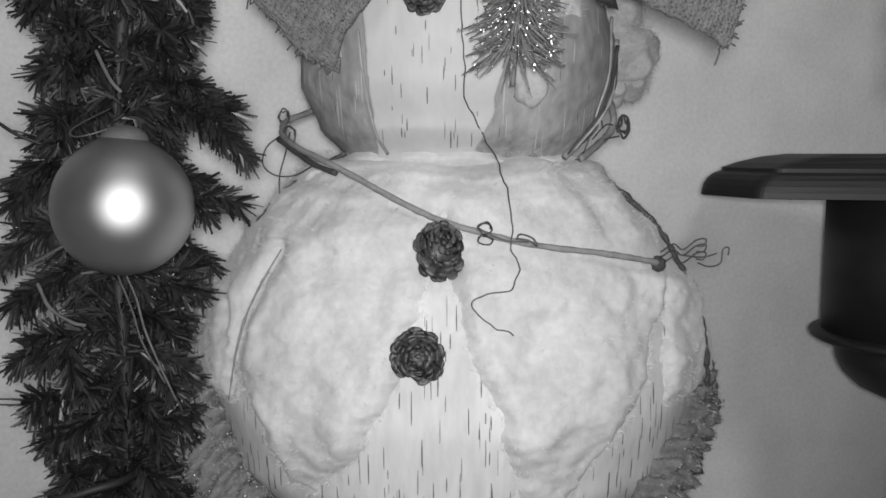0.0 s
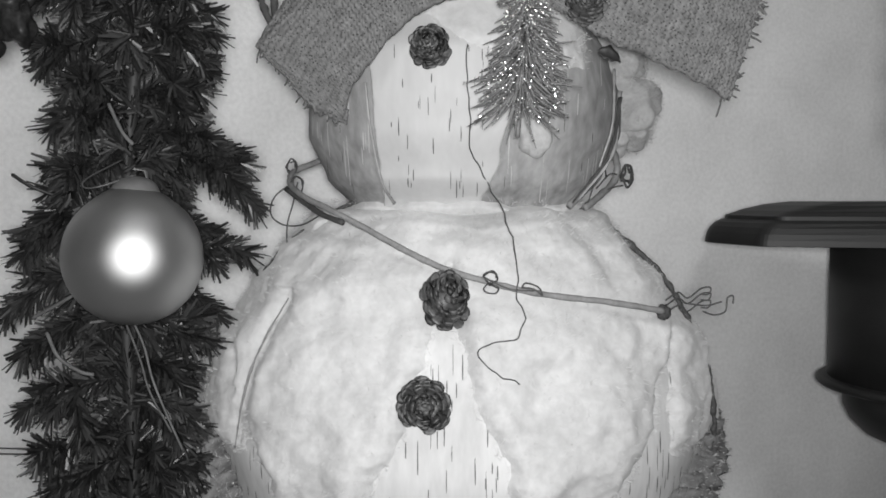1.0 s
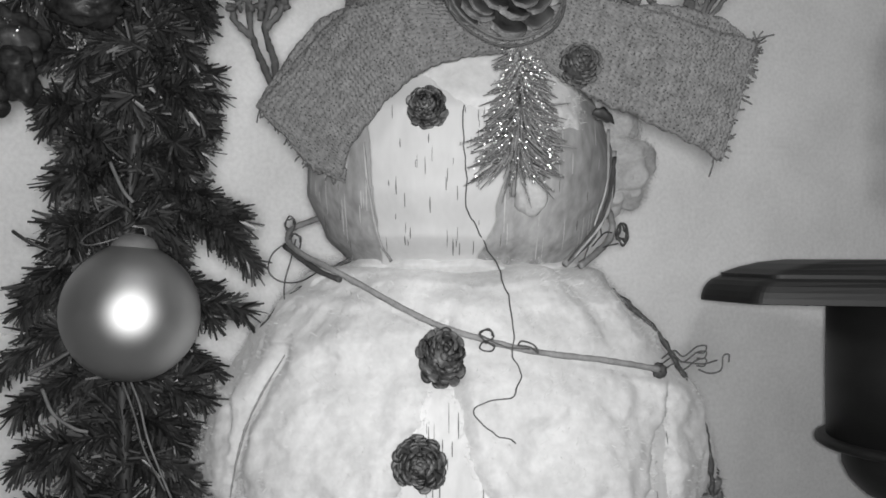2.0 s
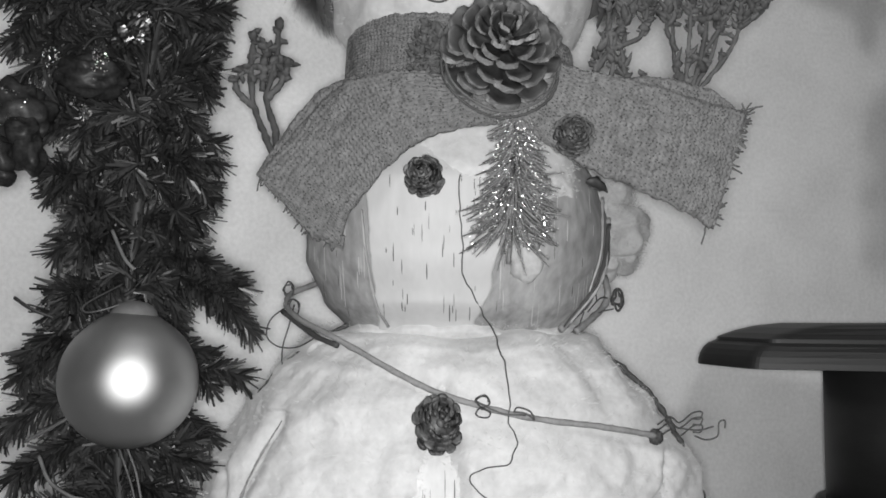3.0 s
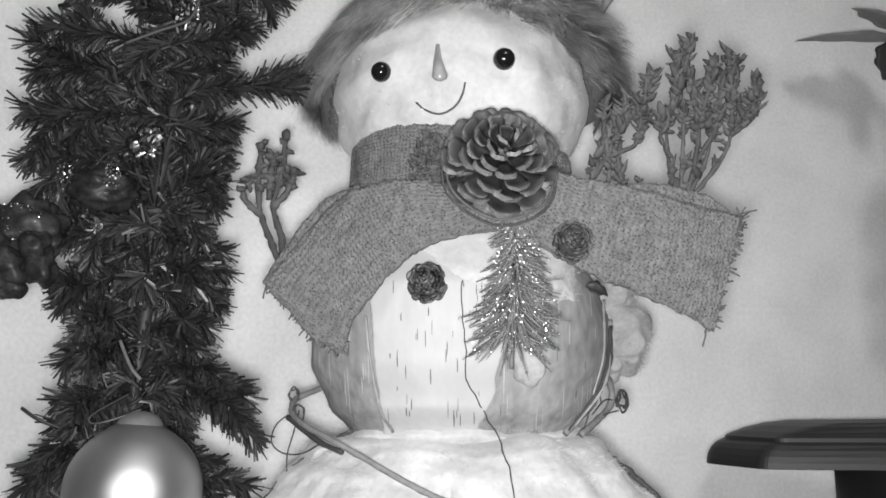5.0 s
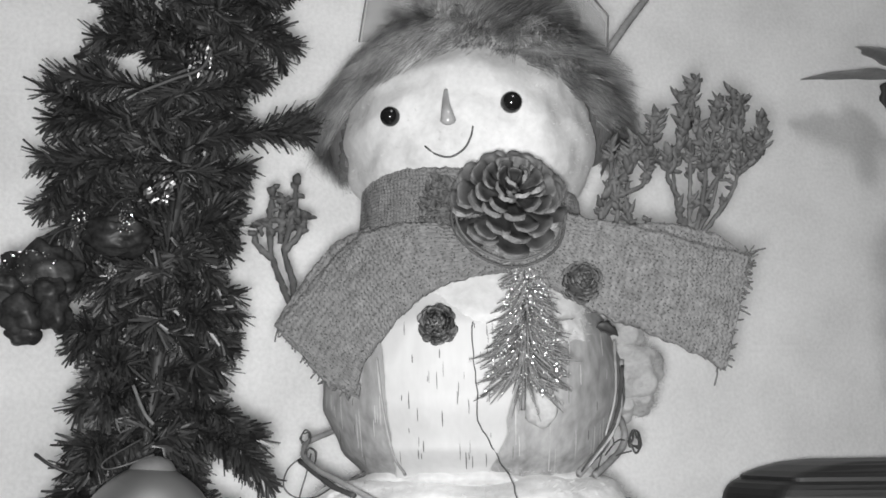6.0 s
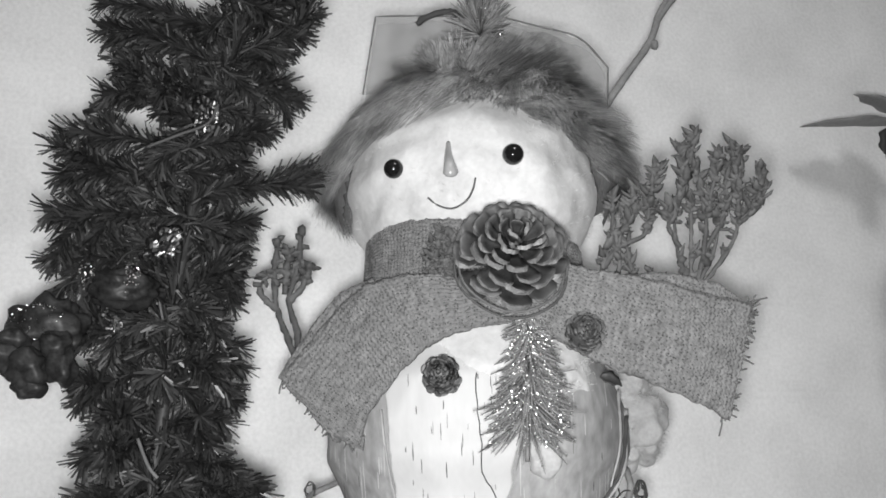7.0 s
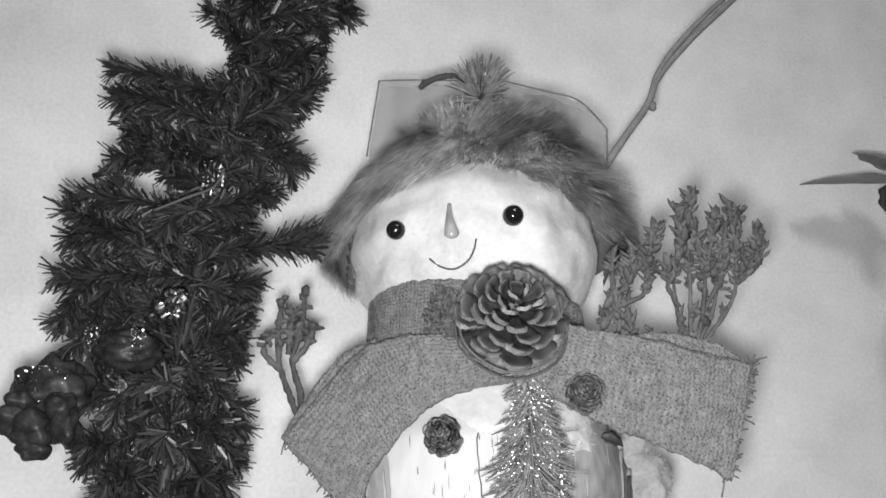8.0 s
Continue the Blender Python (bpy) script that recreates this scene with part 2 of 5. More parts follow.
BODY = [(-0.060, 0.070, 0.062), (-0.040, 0.090, 0.080), (-0.020, 0.105, 0.095), (0.010, 0.128, 0.106), (0.045, 0.138, 0.110), (0.070, 0.138, 0.105),
        (0.100, 0.131, 0.093), (0.134, 0.112, 0.074), (0.154, 0.095, 0.060), (0.166, 0.079, 0.049), (0.172, 0.069, 0.042), (0.177, 0.050, 0.028)]
CHEST = [(0.168, 0.056, 0.040), (0.177, 0.066, 0.047), (0.192, 0.080, 0.062), (0.217, 0.090, 0.074), (0.235, 0.090, 0.079),
         (0.256, 0.084, 0.080), (0.280, 0.072, 0.070), (0.305, 0.055, 0.055), (0.315, 0.040, 0.040)]
HEAD = [(0.318, 0.045, 0.045), (0.335, 0.062, 0.060), (0.352, 0.073, 0.069), (0.375, 0.078, 0.073), (0.400, 0.074, 0.070),
        (0.425, 0.060, 0.057), (0.445, 0.038, 0.036), (0.455, 0.015, 0.015)]
AXIS = {"body": (0.006, 0.520), "chest": (0.009, 0.525), "head": (0.010, 0.518)}
ROWS = {"body": BODY, "chest": CHEST, "head": HEAD}


def skin(section, angle, z, out=0.0):
    """A point on a section of the snowman; angle 0 faces the room, positive to +x."""
    rx, ry = lerp_rows(ROWS[section], z)
    cx, cy = AXIS[section]
    return Vector((cx + (rx + out) * math.sin(angle), cy - (ry + out) * math.cos(angle), z))


def skin_at(section, x, z, out=0.0):
    """The front point of a section at x and height z."""
    rx, ry = lerp_rows(ROWS[section], z)
    s = max(-0.995, min(0.995, (x - AXIS[section][0]) / rx))
    return skin(section, math.asin(s), z, out)


def shell(section, z0, z1, nz, na, lumps, keep=None, a0=-math.pi, a1=math.pi):
    """A grid over a section, pushed out by lumps(point); keep(point) chooses its faces."""
    bm = bmesh.new()
    grid = []
    around = abs(a1 - a0 - 2 * math.pi) < 1e-6
    for i in range(nz + 1):
        z = z0 + (z1 - z0) * i / nz
        row = []
        for k in range(na + (0 if around else 1)):
            a = a0 + (a1 - a0) * k / na
            base = skin(section, a, z)
            q = skin(section, a, z, lumps(base))
            if section == "body":
                q.z += 0.0050 * max(0.0, (z - 0.150) / 0.03) * noise.noise(base * 30)
            row.append(bm.verts.new(q))
        grid.append(row)
    for i in range(nz):
        for k in range(na):
            j = (k + 1) % len(grid[0])
            f = (grid[i][k], grid[i][j], grid[i + 1][j], grid[i + 1][k])
            if keep is None or keep(sum((v.co for v in f), Vector()) / 4):
                bm.faces.new(f)
    if around and keep is None:
        bm.faces.new(grid[0][::-1])
        bm.faces.new(grid[-1])
    bmesh.ops.delete(bm, geom=[v for v in bm.verts if not v.link_faces], context="VERTS")
    return bm


def fuzz(p, scale, seed=0.0):
    return noise.fractal(p * scale + Vector((seed, seed * 2, 0)), 0.6, 2.0, 4)


part("bark_body", shell("body", -0.060, 0.1755, 60, 120, lambda p: 0.0008 * fuzz(p, 30)), BARK, snowman, "white birch bark with dark vertical marks")


LOBE_LEFT = [(0.012, -0.062, -0.078), (0.040, -0.037, -0.090), (0.063, -0.027, -0.104), (0.075, -0.022, -0.113), (0.116, -0.008, -0.118)]
LOBE_RIGHT = [(0.004, 0.045, 0.056), (0.020, 0.036, 0.068), (0.043, 0.028, 0.088), (0.066, 0.021, 0.102), (0.085, 0.013, 0.106), (0.100, 0.008, 0.118), (0.116, 0.004, 0.120)]


SEAM = [(0.050, -0.110), (0.072, -0.106), (0.090, -0.102), (0.110, -0.093), (0.128, -0.083)]


def batting_depth(p):
    """How far the cotton covers a place on the body: above 0 it does."""
    x, z = p.x, p.z
    ragged = 0.0035 * fuzz(p, 50, 3) + 0.0010 * noise.noise(p * 210)
    if p.y > 0.53:
        return 0.01
    inner, outer = lerp_rows(LOBE_LEFT, z)
    left = min(inner - x, x - outer, z - 0.012)
    inner, outer = lerp_rows(LOBE_RIGHT, z)
    right = min(x - inner, outer - x, z - 0.004)
    upper = z - (0.150 - 1.1 * abs(x - 0.002))
    upper = min(upper, z - 0.108)
    side_l = min(-0.107 - x, z - 0.050)
    side_r = min(x - 0.113, z - 0.044 - 0.25 * (0.14 - x))
    cover = max(upper, left, right, side_l, side_r) + ragged
    # a parted seam down one side
    if x < -0.07 and 0.046 < z < 0.134:
        cover = min(cover, abs(x - lerp_rows(SEAM, z)[0]) - 0.0002 - 0.0008 * math.sin(math.pi * (z - 0.046) / 0.088))
    return cover


bm = bmesh.new()
tube(bm, [Vector((0.006, 0.52, z)) for z in (TABLE_Z, -0.13, -0.10, -0.07, -0.055)], lambda t: 0.062 - 0.004 * t, 40, 0.05, 40)
part("log_base", bm, BARK, snowman, "short birch log base")


def soft_step(v, lo, hi):
    t = max(0.0, min(1.0, (v - lo) / (hi - lo)))
    return t * t * (3 - 2 * t)


def arm_line(x):
    """Height of the twig arm across the front."""
    return 0.146 - 0.36 * x if x < 0.03 else 0.1352 - 0.15 * (x - 0.03)


def batting_lumps(p):
    m = batting_depth(p)
    d = soft_step(m, 0.0, 0.012)
    out = -0.0030 + 0.0062 * soft_step(m, -0.004, 0.005) + d * (0.0040 + 0.0075 * noise.fractal(Vector((p.x, p.y, p.z * 0.7)) * 24 + Vector((1, 2, 0)), 1.0, 2.0, 2) + 0.0019 * noise.noise(p * 75) + 0.0010 * noise.noise(p * 150) + 0.0005 * noise.noise(p * 300))
    # soft folds over the shoulders
    if p.z > 0.10 and p.y < 0.53:
        fade = soft_step(p.z, 0.10, 0.125)
        out += fade * 0.0034 * math.exp(-((p.x - 0.080 - 0.62 * (0.165 - p.z)) / 0.0065) ** 2)
        out -= fade * 0.0020 * math.exp(-((p.x - 0.064 - 0.62 * (0.165 - p.z)) / 0.0060) ** 2)
        out += fade * 0.0022 * math.exp(-((p.x + 0.066 + 0.62 * (0.165 - p.z)) / 0.0080) ** 2)
        out -= fade * 0.0014 * math.exp(-((p.x + 0.030 + 0.30 * (0.165 - p.z)) / 0.0070) ** 2)
    # the arm presses the cotton in
    if p.y < 0.5:
        press = math.exp(-((p.z - arm_line(p.x)) / 0.010) ** 2)
        out -= press * max(0.0, out - 0.0055)
    return out


part("cotton_batting", shell("body", -0.060, 0.1765, 190, 380, batting_lumps, lambda p: batting_depth(p) > -0.008), COTTON, snowman,
     "lumpy white cotton batting with torn edges")


def fibres(name, sample, count, length, seed, mat=COTTON):
    """Loose fine fibres standing off a cotton surface; sample(rng) gives a place and its outward way."""
    rng = random.Random(seed)
    verts, faces = [], []
    for _ in range(count):
        got = sample(rng)
        if not got:
            continue
        p, out = got
        s = out.orthogonal().normalized()
        u = out.cross(s)
        a = rng.uniform(0, 6.283)
        along = s * math.cos(a) + u * math.sin(a)
        l = length * rng.uniform(0.4, 1.3)
        pts = [p - out * 0.0008, p + along * l * 0.35 + out * l * rng.uniform(0.12, 0.4), p + along * l * 0.8 + out * l * rng.uniform(0.0, 0.5)]
        ribbon(verts, faces, pts, out.cross(along).normalized(), rng.uniform(0.00016, 0.00034))
    ob = mesh_part(name, verts, faces, mat, snowman)
    ob["kind"] = "stuff"
    return ob


def on_body(rng):
    p = skin("body", rng.uniform(-1.75, 1.75), rng.uniform(-0.02, 0.176))
    if batting_depth(p) < 0.0005:
        return None
    away = Vector((p.x - 0.006, (p.y - 0.52) * 1.4, 0.3 * (p.z - 0.05))).normalized()
    return p + away * max(0.001, batting_lumps(p)), away


fibres("cotton_fuzz", on_body, 9000, 0.0045, 17)


def on_torn_edge(rng):
    p = skin("body", rng.uniform(-1.5, 1.5), rng.uniform(-0.02, 0.150))
    if abs(batting_depth(p)) > 0.0022:
        return None
    away = Vector((p.x - 0.006, (p.y - 0.52) * 1.4, 0.3 * (p.z - 0.05))).normalized()
    return p + away * 0.0012, away


fibres("edge_fuzz", on_torn_edge, 30000, 0.0050, 19)


def lenticels(name, section, count, x0, x1, z0, z1, length, seed, out=0.0016, allow=None, mat=None):
    rng = random.Random(seed)
    verts, faces = [], []
    tries = 0
    while len(faces) < count * 2 and tries < count * 20:
        tries += 1
        x, z, l = rng.uniform(x0, x1), z0 + (z1 - z0) * rng.random() ** (1.7 if section == "body" else 1.0), length * rng.uniform(0.35, 1.2)
        if allow and not allow(skin_at(section, x, z)):
            continue
        w = rng.uniform(0.00014, 0.00034)
        n = len(verts)
        for s, k in ((-0.5, 0.6), (0.0, 1.0), (0.5, 0.5)):
            c = x + rng.uniform(-0.0001, 0.0001)
            verts.extend((skin_at(section, c - w * k, z + s * l, out)[:], skin_at(section, c + w * k, z + s * l, out)[:]))
        faces.extend(((n, n + 1, n + 3, n + 2), (n + 2, n + 3, n + 5, n + 4)))
    ob = mesh_part(name, verts, faces, mat or MARK, snowman)
    ob["kind"] = "stuff"
    return ob


lenticels("bark_grain", "body", 330, -0.115, 0.125, -0.03, 0.105, 0.013, 7, allow=lambda p: batting_depth(p) < -0.001)

# the chest: grey inner bark, a pale bark panel in front, cotton at the neck and behind
part("bark_chest", shell("chest", 0.168, 0.314, 50, 110, lambda p: 0.0010 * fuzz(p, 35)), BARK_GREY, snowman, "grey streaked inner bark")


def panel_edge(p):
    bend = 0.010 * max(0.0, (0.200 - p.z) / 0.03)
    return min(p.x + 0.041 - 0.25 * (0.256 - p.z) * 0.3 + 0.0012 * fuzz(p, 80), 0.027 - bend + 0.12 * (p.z - 0.20) - p.x + 0.0015 * fuzz(p, 60, 8))


part("bark_panel", shell("chest", 0.174, 0.296, 96, 240, lambda p: -0.0020 + 0.0038 * soft_step(panel_edge(p), -0.0012, 0.0012) + 0.0003 * fuzz(p, 40, 4),
                         lambda p: panel_edge(p) > -0.005, -1.2, 1.2),
     BARK_WHITE, snowman, "pale birch bark panel with dark vertical marks")
lenticels("panel_grain", "chest", 40, -0.036, 0.022, 0.182, 0.262, 0.0075, 11, out=0.0026, allow=lambda p: panel_edge(p) > 0.003)
lenticels("chest_grain", "chest", 18, -0.075, 0.088, 0.185, 0.262, 0.009, 12, out=0.0012, allow=lambda p: panel_edge(p) < -0.004)


def neck_cover(p):
    rag = 0.007 * noise.noise(p * 50) + 0.0015 * fuzz(p, 170, 2)
    return min(p.z - (0.250 - 0.10 * (p.x - 0.02) + 0.45 * max(0.0, 0.010 - p.x)), p.x + 0.022, 0.074 - p.x) + rag


lenticels("bark_streaking", "chest", 26, 0.030, 0.092, 0.182, 0.262, 0.016, 13, out=0.0014, mat=BARK_WHITE)
lenticels("bark_streaking", "chest", 18, -0.078, -0.040, 0.182, 0.262, 0.016, 14, out=0.0014, mat=BARK_WHITE)
part("neck_cotton", shell("chest", 0.215, 0.292, 70, 120, lambda p: -0.004 + 0.0075 * soft_step(neck_cover(p), -0.008, 0.014) + 0.0008 * noise.noise(p * 70),
                          lambda p: neck_cover(p) > -0.010, -0.5, 1.1), COTTON, snowman)


def on_neck(rng):
    p = skin("chest", rng.uniform(-0.45, 1.0), rng.uniform(0.235, 0.290))
    if neck_cover(p) < 0.003:
        return None
    away = Vector((p.x - 0.009, p.y - 0.525, 0.0)).normalized()
    return p + away * 0.0022, away


fibres("neck_fuzz", on_neck, 1500, 0.0040, 24)
bm = bmesh.new()
blob(bm, (0.0440, 0.4560, 0.2135), (0.0085, 0.004, 0.012), 3, 0.3, 120)
part("cotton_patch", bm, COTTON_GREY, snowman)
bm = bmesh.new()
for c, r in (((0.100, 0.532, 0.236), (0.024, 0.016, 0.022)), ((0.108, 0.535, 0.222), (0.012, 0.012, 0.012)), ((0.092, 0.530, 0.216), (0.014, 0.012, 0.014)),
             ((0.098, 0.530, 0.262), (0.018, 0.012, 0.02))):
    blob(bm, c, r, 4, 0.25, 110)
for v in bm.verts:
    v.co += (v.co - Vector((0.1, 0.545, 0.235))).normalized() * (0.0030 * noise.noise(v.co * 60) + 0.0009 * fuzz(v.co, 190, 4))
part("cotton_tuft", bm, COTTON_GREY, snowman, "ragged grey-white cotton tuft")


def on_tuft(rng):
    c, r = rng.choice((((0.100, 0.532, 0.236), (0.025, 0.017, 0.023)), ((0.108, 0.535, 0.222), (0.013, 0.013, 0.013)), ((0.098, 0.530, 0.262), (0.019, 0.013, 0.021))))
    d = Vector((rng.gauss(0.4, 1), rng.gauss(-0.5, 1), rng.gauss(0, 1))).normalized()
    return Vector(c) + Vector((d.x * r[0], d.y * r[1], d.z * r[2])), d


fibres("tuft_fuzz", on_tuft, 1800, 0.0060, 20, COTTON_GREY)


def collar_edge(p):
    return 0.1790 + 0.005 * noise.noise(p * 36) + 0.0014 * noise.noise(p * 120) - p.z


part("waist_cotton", shell("chest", 0.168, 0.192, 30, 260, lambda p: -0.0035 + 0.0090 * soft_step(collar_edge(p), -0.003, 0.006) + 0.0010 * noise.noise(p * 70),
                           lambda p: collar_edge(p) > -0.006), COTTON, snowman)

# peeling bark strips at the edge of the chest
for a, b, c, r, mat in (((0.094, 0.492, 0.236), (0.086, 0.478, 0.205), (0.067, 0.483, 0.178), 0.0014, TWIG_DARK),
                        ((0.095, 0.498, 0.240), (0.089, 0.485, 0.205), (0.071, 0.486, 0.180), 0.0013, BARK_GREY),
                        ((0.089, 0.483, 0.250), (0.086, 0.470, 0.220), (0.080, 0.475, 0.197), 0.0010, BARK_GREY)):
    bm = bmesh.new()
    tube(bm, curve_points([a, b, c], 12), lambda t, r=r: 0.75 * r * (1.1 - 0.5 * t), 8, 0.7, 220, 0.25)
    part("bark_strip", bm, mat, snowman)
bm = bmesh.new()
tube(bm, curve_points([skin_at("chest", -0.041, 0.240, 0.003), skin_at("chest", -0.0385, 0.215, 0.003), skin_at("chest", -0.034, 0.190, 0.003), skin_at("chest", -0.028, 0.178, 0.003)], 8),
     0.0008, 5, 0.5, 300)
part("bark_strip", bm, BARK_GREY, snowman)

# dark bark edges of the body shell
for side, thick, rows in ((1, 0.0015, [(0.182, 1.34, 0.0062), (0.165, 1.35, 0.0062), (0.140, 1.34, 0.0072), (0.115, 1.32, 0.0082), (0.085, 1.32, 0.0088), (0.055, 1.32, 0.0086), (0.040, 1.32, 0.0076)]),
                          (-1, 0.0012, [(0.182, 1.30, 0.0062), (0.170, 1.33, 0.0062), (0.155, 1.35, 0.0058), (0.135, 1.36, 0.0050)])):
    bm = bmesh.new()
    tube(bm, curve_points([skin("body", side * a, z, o) for z, a, o in rows], 40), thick, 9, 0.9, 300)
    part("bark_edge", bm, TWIG_DARK, snowman, "dark rough bark edge")
# an open seam in the cotton
bm = bmesh.new()
tube(bm, curve_points([skin_at("body", x, z, 0.0030) for z, x in SEAM[::-1]], 10),
     lambda t: 0.0003 + 0.0004 * math.sin(math.pi * t), 6, 0.8, 300)
part("bark_strip", bm, TWIG, snowman)

# the head with its fur hat
part("head", shell("head", 0.318, 0.454, 60, 110, lambda p: 0.0034 * noise.noise(p * 48) + 0.0014 * noise.noise(p * 110)), COTTON, snowman, "round white cotton head")


def on_head(rng):
    p = skin("head", rng.uniform(-1.7, 1.7), rng.uniform(0.33, 0.42), 0.0008)
    return p, Vector((p.x - 0.01, p.y - 0.518, p.z - 0.375)).normalized()


fibres("head_fuzz", on_head, 1200, 0.0035, 18)
for x, z, r in ((-0.0340, 0.3765, 0.0058), (0.0335, 0.3795, 0.0062)):
    bm = bmesh.new()
    c = skin_at("head", x, z, 0.001)
    blob(bm, c, (r, r, r), 3)
    part("eye", bm, BEAD, snowman, "glossy black bead eye")
bm = bmesh.new()
tube(bm, curve_points([(-0.0025, 0.446, 0.3870), (-0.0025, 0.439, 0.377), (-0.002, 0.434, 0.370), (-0.0015, 0.434, 0.3655), (-0.0015, 0.436, 0.3632)], 6),
     lambda t: 0.0012 + 0.0030 * min(1, t * 1.3) - (0.0034 * max(0, t - 0.85) / 0.15), 10)
part("nose", bm, NOSE, snowman, "small glazed tapered nose")
bm = bmesh.new()
tube(bm, curve_points([skin_at("head", x, z, 0.0012) for x, z in ((-0.0145, 0.3565), (-0.009, 0.3515), (-0.001, 0.3492), (0.0065, 0.3527), (0.0105, 0.3590), (0.0122, 0.3655))], 6), 0.0006, 6)
part("smile", bm, WIRE, snowman, "thin bent dark wire")

HAT = (0.011, 0.520, 0.388)


def hat_point(azim, polar, out=0.0):
    """azim 0 faces the room; polar 0 is the crown, which is higher on one side."""
    r = math.sin(polar)
    p = Vector((HAT[0] + (0.090 + out) * r * math.sin(azim), HAT[1] - (0.077 + out) * r * math.cos(azim), HAT[2] + (0.078 + out) * math.cos(polar)))
    if polar < 1.2:
        p.z += 0.007 * math.exp(-((p.x - 0.056) / 0.018) ** 2)
    return p


def hairline(p):
    """Above 0 where the hat covers."""
    if p.y > 0.52:
        return p.z - 0.364
    x = p.x - 0.010
    return p.z - (0.4150 - 6.0 * x * x - (120 * (abs(x) - 0.065) ** 2 if abs(x) > 0.065 else 0) * 0.9)


bm = bmesh.new()
grid = [[bm.verts.new(hat_point(2 * math.pi * k / 90, 0.02 + 2.0 * i / 50)) for k in range(90)] for i in range(51)]
for i in range(50):
    for k in range(90):
        f = (grid[i][k], grid[i + 1][k], grid[i + 1][(k + 1) % 90], grid[i][(k + 1) % 90])
        if hairline(sum((v.co for v in f), Vector()) / 4) > 0.007:
            bm.faces.new(f)
bmesh.ops.delete(bm, geom=[v for v in bm.verts if not v.link_faces], context="VERTS")
fur_hat = part("fur_hat", bm, FUR_BASE, snowman, "shaggy grey faux fur hat")
rng = random.Random(5)
verts, faces = [], []
for _ in range(62000):
    az, po = rng.uniform(-2.0, 2.0), math.acos(rng.uniform(-0.42, 1.0))
    root = hat_point(az, po, -0.001)
    if hairline(root) < (-0.006 if -0.25 < az < 0.75 else -0.001):
        continue
    # strands gather into locks, each lock sharing one sweep
    lock = Vector((round(root.x * 140 + 0.6 * noise.noise(root * 60)), round(root.y * 90), round(root.z * 140 + 0.6 * noise.noise(root * 60 + Vector((3, 3, 3)))))) / 140
    curl = noise.noise(lock * 95) + 0.6 * noise.noise(root * 30)
    down = (hat_point(az, po + 0.02) - root).normalized()
    side = (hat_point(az + 0.02, po) - root).normalized()
    away = (root - Vector(HAT)).normalized()
    part_line = math.tanh((az - 0.22) * 1.3)
    lean = 1.5 * curl + (1.7 if az < 0.22 else 1.2) * part_line
    d = (down * (1.05 + 0.8 * noise.noise(lock * 60)) + side * lean * (1.0 if po < 1.3 else 0.30)).normalized()
    d = (d + side * rng.gauss(0, 0.16) + down * rng.gauss(0, 0.14)).normalized()
    length = rng.uniform(0.011, 0.025) * (1.15 if po > 1.2 else 1.0) * (0.8 if az > 0.75 else 1.0)
    lift = max(0.02, (0.05 if po < 0.95 else 0.14) + (0.10 if po < 0.95 else 0.22) * noise.noise(lock * 120) + rng.gauss(0, 0.05))
    pts = []
    for k in range(4):
        t = k / 3
        q = root + d * length * t + away * (length * lift * math.sin(t * 2.4) + 0.001)
        q += (side * noise.noise(lock * 170 + Vector((t * 1.5, 0, 0))) + down * (noise.noise(lock * 170 + Vector((0, t * 1.5, 5))) + 0.3)) * 0.0055 * t
        pts.append(q)
    if pts[-1].z < (0.364 if az < 0 else 0.368) + 0.006 * noise.noise(root * 90):
        continue
    if hairline(pts[-1]) < -0.011 and pts[-1].y < 0.47:
        continue
    across = d.cross(away).normalized()
    ribbon(verts, faces, pts, across, rng.uniform(0.0004, 0.0010))
fur = mesh_part("fur", verts, faces, FUR, fur_hat)
fur["kind"] = "stuff"

# ---------------------------------------------------------------- the scarf


